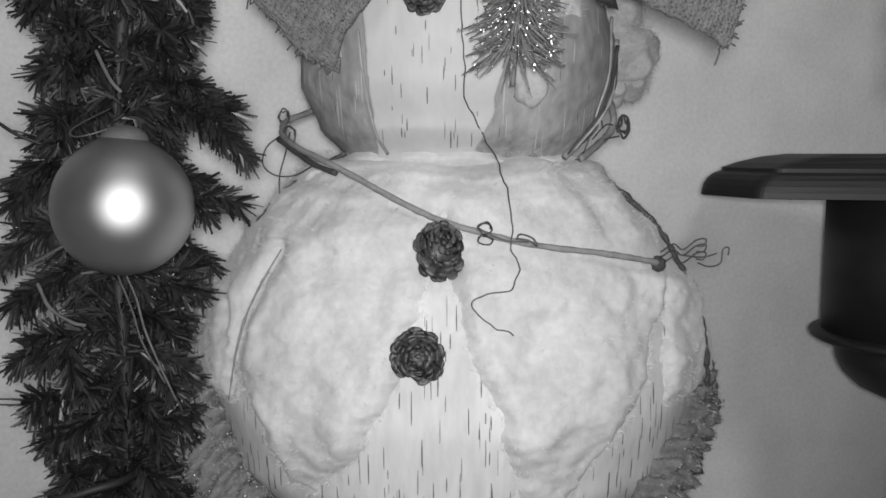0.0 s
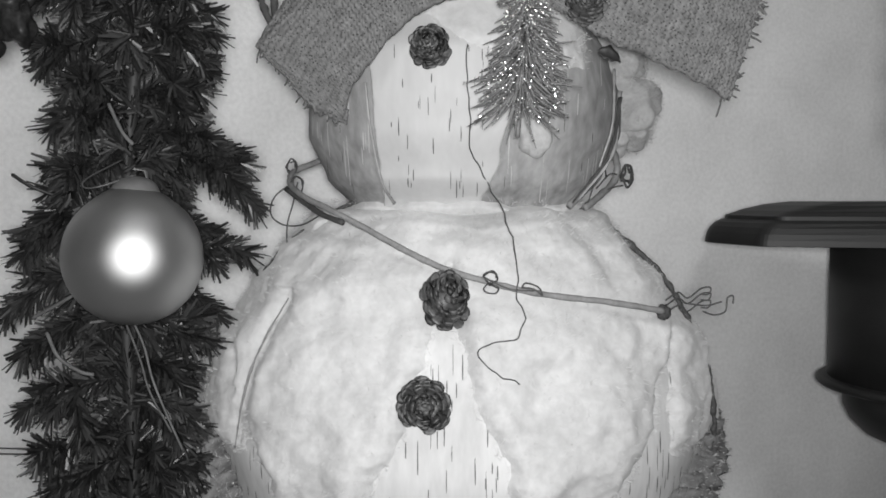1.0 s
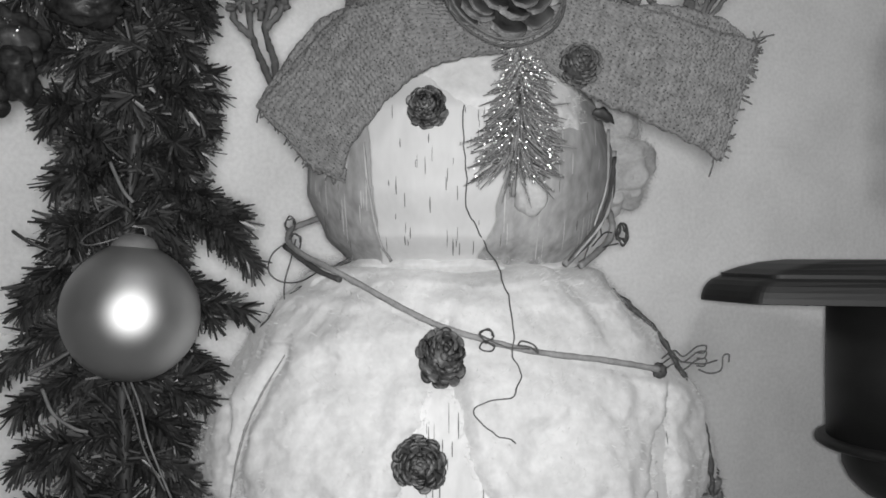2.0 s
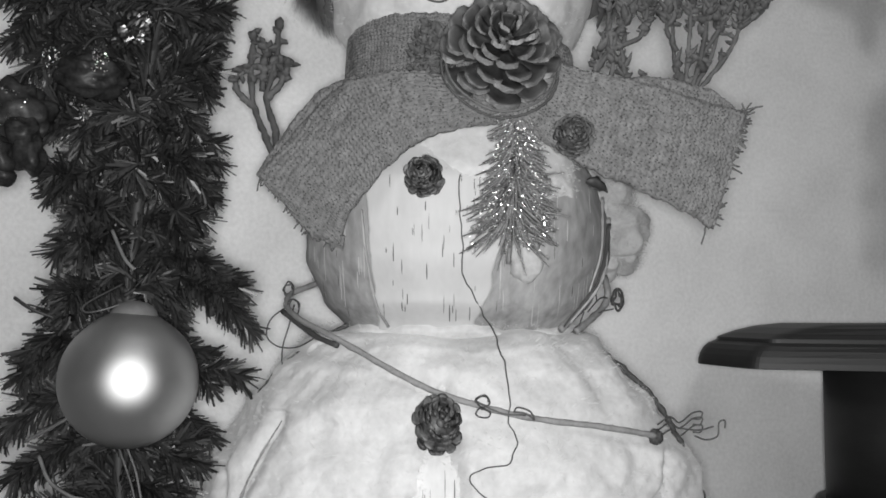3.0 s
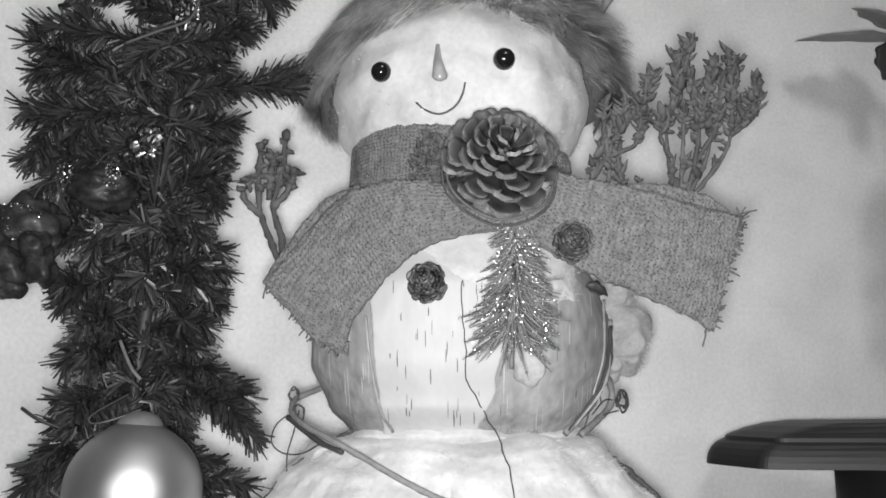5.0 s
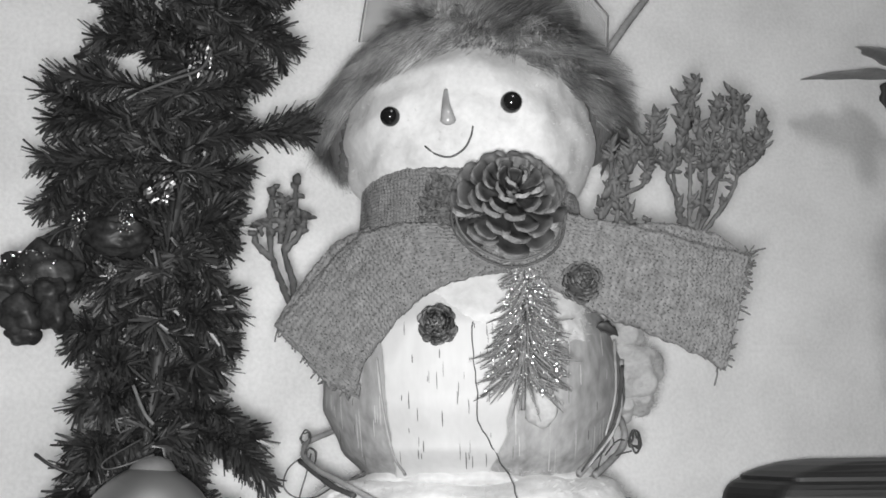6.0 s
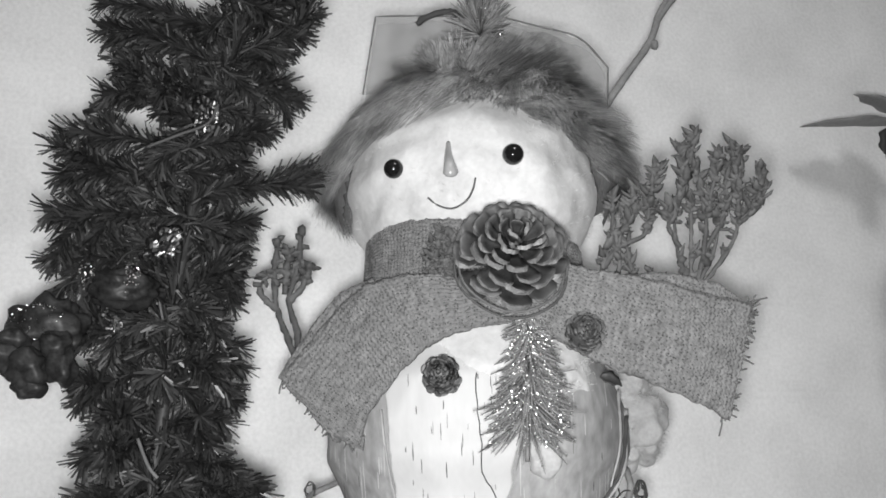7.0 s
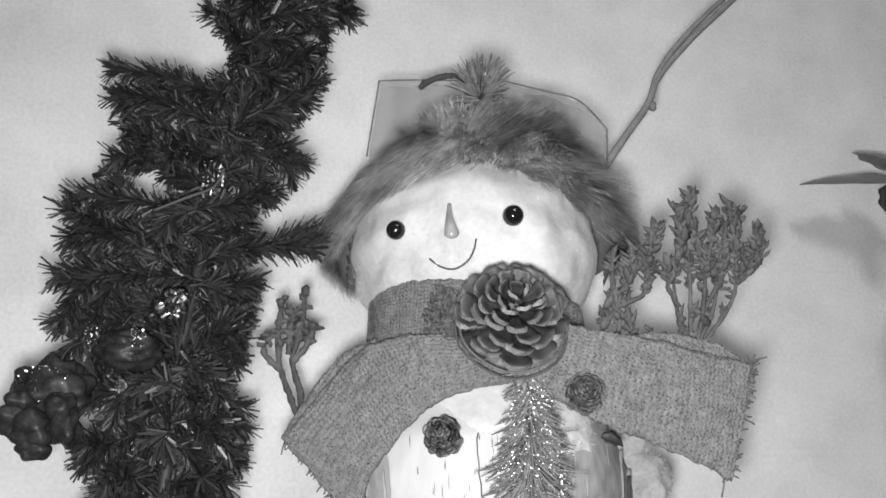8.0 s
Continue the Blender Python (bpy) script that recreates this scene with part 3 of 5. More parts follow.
def knit(bm, upper, lower, length, width, bulge=0.0, thick=0.0035, pitch=0.0029):
    """A knitted strip between two edges, with rows of stitches in relief and a back face."""
    nu, nv = int(length / pitch * 6), int(width / pitch * 6)
    up, lo = curve_points(upper, 24), curve_points(lower, 24)

    def along(curve, t):
        f = t * (len(curve) - 1)
        i = min(int(f), len(curve) - 2)
        return curve[i].lerp(curve[i + 1], f - i)

    front, back = [], []
    for i in range(nu + 1):
        u = i / nu
        a, b = along(up, u), along(lo, u)
        a = a + Vector((0, 0, 0.0012 * noise.noise(a * 130) + 0.0006 * noise.noise(a * 420)))
        b = b + Vector((0, 0, 0.0016 * noise.noise(b * 130) + 0.0008 * noise.noise(b * 420)))
        rf, rb = [], []
        for k in range(nv + 1):
            v = k / nv
            p = a.lerp(b, v)
            p.y -= bulge * math.sin(math.pi * v) + 0.0024 * noise.noise(p * 45) + 0.0012 * noise.noise(p * 110)
            su = u * length / pitch + 1.5 * noise.noise(p * 38) + 0.6 * noise.noise(p * 150)
            sv = v * width / pitch + 0.9 * noise.noise(p * 45 + Vector((9, 0, 0))) + 0.35 * noise.noise(p * 160)
            tri = abs((sv % 1.0) - 0.5) * 2
            h = (0.30 + 0.70 * math.sin(math.pi * (sv % 1.0))) * (0.22 + 0.78 * abs(math.sin(math.pi * (su + 0.5 * tri))))
            h *= 0.8 + 0.5 * noise.noise(Vector((su * 0.7, sv * 0.7, length * 90)))
            edge = min(v, 1 - v) * width
            round_off = 0.0018 * max(0.0, 1 - edge / 0.003) ** 2
            rf.append(bm.verts.new(p + Vector((0, -thick / 2 - 0.0024 * h + round_off, 0))))
            rb.append(p + Vector((0, thick / 2, 0)))
        front.append(rf)
        back.append(rb)
    for i in range(nu):
        for k in range(nv):
            bm.faces.new((front[i][k], front[i][k + 1], front[i + 1][k + 1], front[i + 1][k]))
    # rim and plain back
    rim = [(i, 0) for i in range(nu + 1)] + [(nu, k) for k in range(1, nv + 1)] + [(i, nv) for i in range(nu - 1, -1, -1)] + [(0, k) for k in range(nv - 1, 0, -1)]
    ring = [bm.verts.new(back[i][k]) for i, k in rim]
    for j in range(len(rim)):
        i, k = rim[j]
        i2, k2 = rim[(j + 1) % len(rim)]
        bm.faces.new((front[i][k], front[i2][k2], ring[(j + 1) % len(rim)], ring[j]))


def fringe(points, direction, count, length, seed):
    rng = random.Random(seed)
    bm = bmesh.new()
    curve = curve_points(points, 12)
    for _ in range(count):
        p = curve[rng.randrange(len(curve))] + Vector((rng.uniform(-1, 1), rng.uniform(-1, 1), rng.uniform(-1, 1))) * 0.0012
        d = (Vector(direction) + Vector((rng.gauss(0, 0.5), rng.gauss(0, 0.3), rng.gauss(0, 0.5)))).normalized()
        l = length * rng.uniform(0.3, 1.2)
        bend = Vector((rng.gauss(0, 0.4), rng.gauss(0, 0.3), rng.gauss(0, 0.4))) * l
        tube(bm, [p - d * 0.002, p + d * l * 0.5 + bend * 0.2, p + d * l + bend * 0.7], 0.00042, 4)
    return bm


def band_edge(z, r, a0, a1, tilt=0.0):
    return [(0.010 + (0.062 + r) * math.sin(a), 0.520 - (0.064 + r) * math.cos(a), z - tilt * (1 + math.sin(a))) for a in [a0 + (a1 - a0) * k / 14 for k in range(15)]]


bm = bmesh.new()
knit(bm, band_edge(0.349, 0.005, -2.0, 1.6, 0.006), band_edge(0.300, 0.007, -2.0, 1.6, 0.004), 0.23, 0.05, 0.003, pitch=0.0023)
scarf = part("knitted_scarf", bm, KNIT, snowman, "grey knitted wool scarf with frayed ends")
bm = bmesh.new()
knit(bm, [(0.045, 0.432, 0.299), (0.020, 0.434, 0.303), (-0.020, 0.438, 0.309), (-0.050, 0.452, 0.307), (-0.068, 0.462, 0.295), (-0.084, 0.462, 0.276), (-0.097, 0.456, 0.258)],
     [(0.040, 0.430, 0.278), (0.022, 0.432, 0.280), (-0.008, 0.434, 0.2735), (-0.025, 0.439, 0.262), (-0.038, 0.444, 0.249), (-0.049, 0.450, 0.235), (-0.053, 0.455, 0.221)],
     0.165, 0.045, 0.003)
part("scarf_drape", bm, KNIT, scarf)
bm = bmesh.new()
knit(bm, [(-0.048, 0.466, 0.315), (-0.069, 0.474, 0.306), (-0.088, 0.474, 0.283), (-0.1005, 0.468, 0.260)],
     [(-0.030, 0.456, 0.275), (-0.045, 0.460, 0.262), (-0.060, 0.464, 0.250), (-0.075, 0.466, 0.242)], 0.08, 0.04, 0.001)
part("scarf_drape", bm, KNIT, scarf)
bm = bmesh.new()
knit(bm, [(-0.095, 0.456, 0.257), (-0.081, 0.4555, 0.246), (-0.068, 0.4555, 0.236), (-0.051, 0.4555, 0.226)],
     [(-0.093, 0.456, 0.252), (-0.079, 0.4555, 0.2375), (-0.070, 0.4555, 0.2270), (-0.052, 0.4555, 0.2190)], 0.055, 0.010, 0.0)
part("scarf_drape", bm, KNIT, scarf)
part("fringe", fringe([(-0.096, 0.455, 0.256), (-0.079, 0.455, 0.2385), (-0.070, 0.456, 0.228), (-0.053, 0.455, 0.220)], (-0.4, -0.1, -1), 34, 0.0032, 21), YARN, scarf)
bm = bmesh.new()
knit(bm, [(0.036, 0.424, 0.313), (0.060, 0.426, 0.309), (0.085, 0.429, 0.304), (0.111, 0.433, 0.299), (0.135, 0.437, 0.293), (0.154, 0.440, 0.288)],
     [(0.030, 0.422, 0.282), (0.046, 0.424, 0.272), (0.072, 0.428, 0.2575), (0.100, 0.434, 0.247), (0.120, 0.437, 0.2375), (0.137, 0.440, 0.229)],
     0.125, 0.056, 0.003)
part("scarf_tail", bm, KNIT, scarf)
bm = bmesh.new()
knit(bm, [(0.075, 0.440, 0.306), (0.110, 0.444, 0.307), (0.137, 0.447, 0.3025), (0.152, 0.449, 0.293)],
     [(0.075, 0.440, 0.270), (0.108, 0.444, 0.258), (0.130, 0.447, 0.250), (0.140, 0.449, 0.245)], 0.08, 0.045, 0.001)
part("scarf_tail", bm, KNIT, scarf)
part("fringe", fringe([(0.154, 0.440, 0.288), (0.150, 0.440, 0.270), (0.142, 0.440, 0.250), (0.137, 0.440, 0.229)], (1, 0, -0.1), 75, 0.0038, 22), YARN, scarf)
part("fringe", fringe([(0.154, 0.440, 0.289), (0.152, 0.440, 0.280)], (1, 0, 0.35), 24, 0.0058, 24), YARN, scarf)
part("fringe", fringe([(0.137, 0.440, 0.231), (0.133, 0.440, 0.232)], (0.1, 0, -1), 9, 0.0050, 23), YARN, scarf)

# ---------------------------------------------------------------- ribbon, tuft, hook and stem behind the hat


def sheet(bm, outline, thick=0.0006, wave=0.0015):
    """A thin cloth quad grid between two edges given as two point lists."""
    a, b = curve_points(outline[0], 10), curve_points(outline[1], 10)
    n, m = len(a), 10
    rows = []
    for i in range(n):
        row = []
        for k in range(m + 1):
            p = a[i].lerp(b[i], k / m)
            p.y += wave * math.sin(i * 0.5 + k * 0.3) + 0.006 * noise.noise(p * 55) + 0.0025 * noise.noise(p * 190)
            row.append(p)
        rows.append(row)
    f = [[bm.verts.new(p) for p in row] for row in rows]
    r = [[bm.verts.new(p + Vector((0, thick, 0))) for p in row] for row in rows]
    for i in range(n - 1):
        for k in range(m):
            bm.faces.new((f[i][k], f[i][k + 1], f[i + 1][k + 1], f[i + 1][k]))
            bm.faces.new((r[i][k], r[i + 1][k], r[i + 1][k + 1], r[i][k + 1]))
    for i in range(n - 1):
        for k in (0, m):
            bm.faces.new((f[i][k], f[i + 1][k], r[i + 1][k], r[i][k]))
    for k in range(m):
        for i in (0, n - 1):
            bm.faces.new((f[i][k], r[i][k], r[i][k + 1], f[i][k + 1]))


bm = bmesh.new()
blob(bm, (0.018, 0.532, 0.480), (0.012, 0.006, 0.016), 3, 0.4, 120)
bow = part("ribbon_bow", bm, RIBBON_EDGE, snowman, "sheer organza ribbon bow with dark hem")
LEFT_TOP = [(0.015, 0.530, 0.512), (-0.001, 0.534, 0.516), (-0.030, 0.538, 0.520), (-0.0535, 0.540, 0.5215)]
LEFT_LOW = [(0.010, 0.530, 0.455), (-0.010, 0.534, 0.456), (-0.035, 0.538, 0.460), (-0.0625, 0.540, 0.462)]
RIGHT_TOP = [(0.022, 0.530, 0.515), (0.040, 0.533, 0.512), (0.065, 0.537, 0.506), (0.089, 0.540, 0.499), (0.107, 0.540, 0.476)]
RIGHT_LOW = [(0.022, 0.530, 0.455), (0.040, 0.533, 0.455), (0.060, 0.537, 0.450), (0.085, 0.540, 0.445), (0.104, 0.540, 0.436)]
for top, low in ((LEFT_TOP, LEFT_LOW), (RIGHT_TOP, RIGHT_LOW)):
    bm = bmesh.new()
    sheet(bm, (top, low))
    part("ribbon_loop", bm, ORGANZA, bow)
    bm = bmesh.new()
    sheet(bm, ([Vector(p) + Vector((0, 0.008, -0.0005)) for p in top], [Vector(p) + Vector((0, 0.012, 0)) for p in low]))
    part("ribbon_loop", bm, ORGANZA, bow)
    bm = bmesh.new()
    tube(bm, curve_points(top, 6) + [Vector(low[-1])], 0.0006, 5, 0.5, 500)
    part("ribbon_hem", bm, RIBBON_EDGE, bow)
bm = bmesh.new()
tube(bm, curve_points([(-0.024, 0.532, 0.510), (-0.018, 0.532, 0.5145), (-0.010, 0.532, 0.5175), (0.002, 0.530, 0.517), (0.010, 0.528, 0.510)], 8), 0.0022, 7, 0.4)
part("hanging_loop", bm, TWIG_DARK, snowman, "dark cord loop")


def sparkles(name, places, size, parent, seed):
    rng = random.Random(seed)
    verts, faces = [], []
    for p in places:
        s = size * rng.uniform(0.5, 1.3)
        q = Vector((rng.gauss(0, 1), rng.gauss(-1.2, 1), rng.gauss(0, 1))).normalized()
        a = q.orthogonal().normalized()
        b = q.cross(a)
        n = len(verts)
        for k in range(5):
            t = 2 * math.pi * k / 5
            verts.append((p + (a * math.cos(t) + b * math.sin(t)) * s)[:])
        verts.append((p + q * s * 0.4)[:])
        faces.extend([(n + k, n + (k + 1) % 5, n + 5) for k in range(5)])
    ob = mesh_part(name, verts, faces, GLITTER, parent, "silver glitter")
    ob["kind"] = "stuff"
    return ob


def spike(bm, p, d, length, width, droop=0.0):
    pts = [p, p + d * length * 0.5 + Vector((0, 0, -droop * 0.3)), p + d * length + Vector((0, 0, -droop))]
    tube(bm, pts, lambda t: width * (1 - 0.8 * t * t), 4)
    return pts


rng = random.Random(31)
bm = bmesh.new()
spots = []
for _ in range(430):
    d = Vector((rng.gauss(0.05, 0.42), rng.gauss(-0.15, 0.5), rng.uniform(0.0, 1.2))).normalized()
    pts = spike(bm, Vector((0.018, 0.460, 0.461 + 0.006 * rng.random())), d, rng.uniform(0.010, 0.025), 0.0010)
    spots += [pts[1].lerp(pts[2], rng.random()) for _ in range(2) if rng.random() < 0.5]
tuft = part("pine_tuft", bm, SPRIG, snowman, "small frosted pine tuft")
sparkles("glitter", spots, 0.0006, tuft, 32)
bm = bmesh.new()
tube(bm, curve_points([(0.094, 0.545, 0.430), (0.106, 0.553, 0.453), (0.124, 0.560, 0.480), (0.143, 0.566, 0.507), (0.154, 0.569, 0.531), (0.180, 0.573, 0.562), (0.222, 0.578, 0.603)], 12),
     lambda t: 0.0030 - 0.0006 * t, 9, 0.15, 200)
blob(bm, (0.146, 0.564, 0.504), (0.0032, 0.0032, 0.004), 2, 0.3)
stem = part("twig_stem", bm, TWIG, snowman, "bare brown twig rising behind the hat")
bm = bmesh.new()
tube(bm, curve_points([(0.148, 0.568, 0.518), (0.153, 0.568, 0.533), (0.170, 0.570, 0.557), (0.195, 0.573, 0.584), (0.212, 0.575, 0.600)], 8), 0.0022, 8, 0.15, 200)
part("side_shoot", bm, TWIG, stem)

# ---------------------------------------------------------------- pine cones


def scale_mesh(length, width, thick):
    """One woody scale: a spoon with a thick rounded lip, growing along +y, its outer face up +z."""
    bm = bmesh.new()
    rows = []
    for i in range(6):
        t = i / 5
        w = width * (0.35 + 0.65 * math.sin(min(1.0, t * 1.15) * math.pi / 2)) * (1.0 if t < 0.85 else 0.78)
        th = thick * (0.35 + 0.55 * t + (0.5 if t > 0.75 else 0.0))
        lift = 0.30 * length * t * t
        rows.append([bm.verts.new((s * w / 2, length * t - 0.10 * length * s * s * t, lift + 0.18 * w * s * s + o * th))
                     for s, o in ((-1, 0), (-0.5, 0.5), (0, 0.65), (0.5, 0.5), (1, 0), (0.5, -0.5), (0, -0.5), (-0.5, -0.5))])
    for a, b in zip(rows, rows[1:]):
        for k in range(8):
            bm.faces.new((a[k], b[k], b[(k + 1) % 8], a[(k + 1) % 8]))
    bm.faces.new(rows[0])
    bm.faces.new(rows[-1][::-1])
    return bm


def cone_poses(count, radius, depth, open_to, seed, jitter=0.06, first=0.22):
    """Poses of scales round an axis that points along +z, from the tip outward."""
    rng = random.Random(seed)
    out = []
    for i in range(count):
        t = (i + 0.6) / count
        around = i * 2.39996 + rng.gauss(0, jitter)
        polar = first + (open_to - first) * t ** 0.75
        r = radius * 0.42 * math.sin(min(polar, 1.57)) ** 0.8
        h = depth * (0.62 * math.cos(polar))
        size = 0.55 + 0.45 * min(1.0, t * 1.6)
        m = Matrix.Rotation(around, 4, "Z") @ Matrix.Translation((0, r * 0.7, h)) @ Matrix.Rotation(radians(90) - polar * 0.95 + rng.gauss(0, jitter), 4, "X")
        out.append(m @ Matrix.Diagonal((size, size, size, 1)))
    return out


def facing(place, direction):
    return Matrix.Translation(place) @ Vector(direction).to_track_quat("Z", "Y").to_matrix().to_4x4()


bm = bmesh.new()
blob(bm, (0, 0, -0.003), (0.0055, 0.0055, 0.013), 3, 0.3)
big_cone = part("pine_cone", bm, CONE, None, "large open brown pine cone")
big_cone.parent = snowman
big_cone.matrix_parent_inverse = snowman.matrix_basis.inverted()
big_cone.matrix_basis = facing((0.0290, 0.4130, 0.3135), (0.13, -0.92, 0.33))


def cone_scale(length, width, thick, seed):
    """A woody scale with a round, thickened tip whose rim is paler than its faces."""
    bm = bmesh.new()
    rows = []
    for t, w, th in ((0, 0.36, 0.5), (0.3, 0.52, 0.55), (0.55, 0.80, 0.6), (0.72, 1.0, 0.75), (0.85, 1.0, 1.05), (0.94, 0.84, 1.3), (1.0, 0.52, 1.2)):
        lift = 0.24 * length * t * t
        row = []
        for s, o in ((-1, 0.5), (-0.5, 0.5), (0, 0.55), (0.5, 0.5), (1, 0.5), (1, -0.5), (0.5, -0.5), (0, -0.55), (-0.5, -0.5), (-1, -0.5)):
            q = Vector((s * w * width / 2, length * t, lift + 0.14 * width * w * s * s + o * th * thick))
            row.append(bm.verts.new(q + 0.0009 * Vector((noise.noise(q * 300 + Vector((seed, 0, 0))), 0.8 * noise.noise(q * 350 + Vector((0, seed, 0))), noise.noise(q * 260 + Vector((0, 0, seed)))))))
        rows.append(row)
    for i, (a, b) in enumerate(zip(rows, rows[1:])):
        for k in range(10):
            f = bm.faces.new((a[k], b[k], b[(k + 1) % 10], a[(k + 1) % 10]))
            f.material_index = 1 if (k in (4, 9) and i > 1) else 0
            f.smooth = k not in (4, 9)
    bm.faces.new(rows[0])
    bm.faces.new(rows[-1][::-1]).material_index = 1
    bmesh.ops.recalc_face_normals(bm, faces=bm.faces[:])
    return bm


scale_kinds = []
for seed in range(5):
    sm = cone_scale(0.0195 + 0.0008 * (seed % 3), 0.0138 + 0.0012 * (seed % 2), 0.0025 + 0.0003 * (seed % 3), seed * 7.3)
    scale_data = bpy.data.meshes.new("scale")
    sm.to_mesh(scale_data)
    sm.free()
    scale_data.materials.append(CONE_RIM)
    scale_data.materials.append(CONE_LIP)
    scale_kinds.append(scale_data)
CONE_RNG = random.Random(3)
for k in range(52):
    t = (k + 0.5) / 52
    polar = 0.35 + 1.42 * t ** 0.42
    size = 1.10 * (0.42 + 0.58 * min(1.0, t * 1.25)) * CONE_RNG.uniform(0.92, 1.08)
    s = new("scale", scale_kinds[k % 5])
    s.parent = big_cone
    s.matrix_basis = (Matrix.Rotation(k * 2.39996 + CONE_RNG.gauss(0, 0.12), 4, "Z") @ Matrix.Translation((0, 0.0015 + 0.0065 * t ** 0.5, 0.012 - 0.022 * t))
                      @ Matrix.Rotation(radians(90) - polar + CONE_RNG.gauss(0, 0.10), 4, "X") @ Matrix.Rotation(CONE_RNG.gauss(0, 0.14), 4, "Y") @ Matrix.Diagonal((size, size, size, 1)))


for k, rad in enumerate((0.0272, 0.0290)):
    bm = bmesh.new()
    ring = [Vector((rad * math.cos(a * 0.196), rad * math.sin(a * 0.196) - 0.0055, -0.004 - 0.003 * k + 0.0008 * math.sin(a))) for a in range(33)]
    tube(bm, ring, 0.0007, 6, 0.4, 400)
    part("cord_ring", bm, HEATHER, None).parent = big_cone


def small_cone(place, direction, radius, seed, stretch=1.0, count=70, mat=CONE_SMALL):
    bm = bmesh.new()
    blob(bm, (0, 0, 0), (radius * 0.66,) * 3, 2, 0.2)
    for m in cone_poses(count, radius * 1.25, radius * 1.15, 2.0, seed, 0.24):
        piece = scale_mesh(radius * 0.50, radius * 0.44, radius * 0.13)
        piece.transform(m)
        data = bpy.data.meshes.new("tmp")
        piece.to_mesh(data)
        piece.free()
        bm.from_mesh(data)
        bpy.data.meshes.remove(data)
    ob = part("cone_button", bm, mat, snowman, "small dark pine cone button")
    ob.matrix_basis = facing(place, direction) @ Matrix.Diagonal((1, stretch, 1, 1))
    return ob


small_cone(skin_at("chest", -0.008, 0.2555, 0.006), (-0.1, -1, 0.1), 0.0122, 41)
small_cone((0.0640, 0.4205, 0.2725), (0.1, -1, 0.1), 0.0122, 42, mat=CONE)
small_cone(skin_at("body", -0.001, 0.131, 0.010), (0.2, -0.8, 0.5), 0.0142, 43, 1.25)
small_cone(skin_at("body", -0.0105, 0.0835, 0.008), (0, -1, 0.15), 0.0152, 44)

# a short dark sprig beside the big cone, and a dry leaf under the scarf
rng = random.Random(51)
bm = bmesh.new()
for k in range(280):
    a, f = rng.uniform(0, 6.283), rng.random() ** 0.6
    at = Vector((-0.005 + 0.0095 * f * math.cos(a), 0.443, 0.3175 + 0.0165 * f * math.sin(a)))
    d = Vector((rng.gauss(-0.3, 0.7), rng.gauss(-0.7, 0.4), rng.gauss(0.2, 0.8))).normalized()
    l = rng.uniform(0.004, 0.0085)
    w = rng.uniform(0.0007, 0.0016)
    tube(bm, [at, at + d * l * 0.35, at + d * l * 0.7, at + d * l], lambda t: w * 1.5 * math.sin(math.pi * (0.2 + 0.74 * t)), 6, 0.9, 330, 0.6)
part("dried_sprig", bm, HEATHER, snowman, "short dark dried sprig with stubby leaves")


def leaf_mesh(length, width, fold=0.25, curl=0.2, thick=0.0006):
    """A blade along +x with a folded midrib, its face up +z."""
    bm = bmesh.new()
    rows = []
    for i in range(13):
        t = i / 12
        w = width / 2 * math.sin(math.pi * min(1.0, t * 0.94 + 0.03)) ** 0.8 * (1.08 - 0.25 * t)
        z = -curl * length * t * t
        wob = 0.06 * width * math.sin(t * 17)
        rows.append([bm.verts.new((length * t, s * w + wob * abs(s), z + fold * abs(s) * w + o * thick))
                     for s, o in ((-1, 0), (-0.5, 0.5), (0, 0.7), (0.5, 0.5), (1, 0), (0.5, -0.5), (0, -0.5), (-0.5, -0.5))])
    for a, b in zip(rows, rows[1:]):
        for k in range(8):
            bm.faces.new((a[k], b[k], b[(k + 1) % 8], a[(k + 1) % 8]))
    bm.faces.new(rows[0])
    bm.faces.new(rows[-1][::-1])
    return bm


def toward(place, along, up):
    """A pose at place, its x along a direction and its z near up."""
    x = Vector(along).normalized()
    z = (Vector(up) - x * Vector(up).dot(x)).normalized()
    y = z.cross(x)
    return Matrix.Translation(place) @ Matrix((x, y, z)).transposed().to_4x4()


bm = leaf_mesh(0.0115, 0.008, 0.7, 0.5)
bm.transform(toward((0.073, 0.440, 0.252), (1, -0.2, -0.2), (0.2, -1, 0.3)))
part("dry_leaf", bm, LEAF_DARK, snowman)

# ---------------------------------------------------------------- glittered pine sprig on the chest
rng = random.Random(61)
bm = bmesh.new()
spine = curve_points([(0.036, 0.424, 0.286), (0.036, 0.421, 0.262), (0.0345, 0.424, 0.238), (0.033, 0.430, 0.210)], 12)
tube(bm, spine, 0.0011, 6)
spots = []
for i in range(520):
    t = (i + rng.random()) / 520 * 0.80
    p = spine[int(t * (len(spine) - 1))]
    side = rng.choice((-1, 1)) * rng.uniform(0.0, 1.0)
    reach = 0.013 + 0.017 * min(1.0, t * 1.5)
    d = Vector((side * 1.5, -0.55 + 0.5 * abs(side) + rng.gauss(0, 0.12), -0.68 + rng.gauss(0, 0.22))).normalized()
    pts = spike(bm, p, d, reach * rng.uniform(0.55, 1.0), 0.00085, -0.0008)
    for _ in range(5):
        s = rng.random()
        spots.append((pts[0].lerp(pts[1], s * 2) if s < 0.5 else pts[1].lerp(pts[2], s * 2 - 1)) + Vector((rng.gauss(0, 0.0005), -0.0009, rng.gauss(0, 0.0005))))
sprig = part("glitter_sprig", bm, SPRIG, snowman, "hanging frosted pine sprig with silver glitter")
sprig["kind"] = "stuff"
sparkles("glitter", spots, 0.00050, sprig, 62)


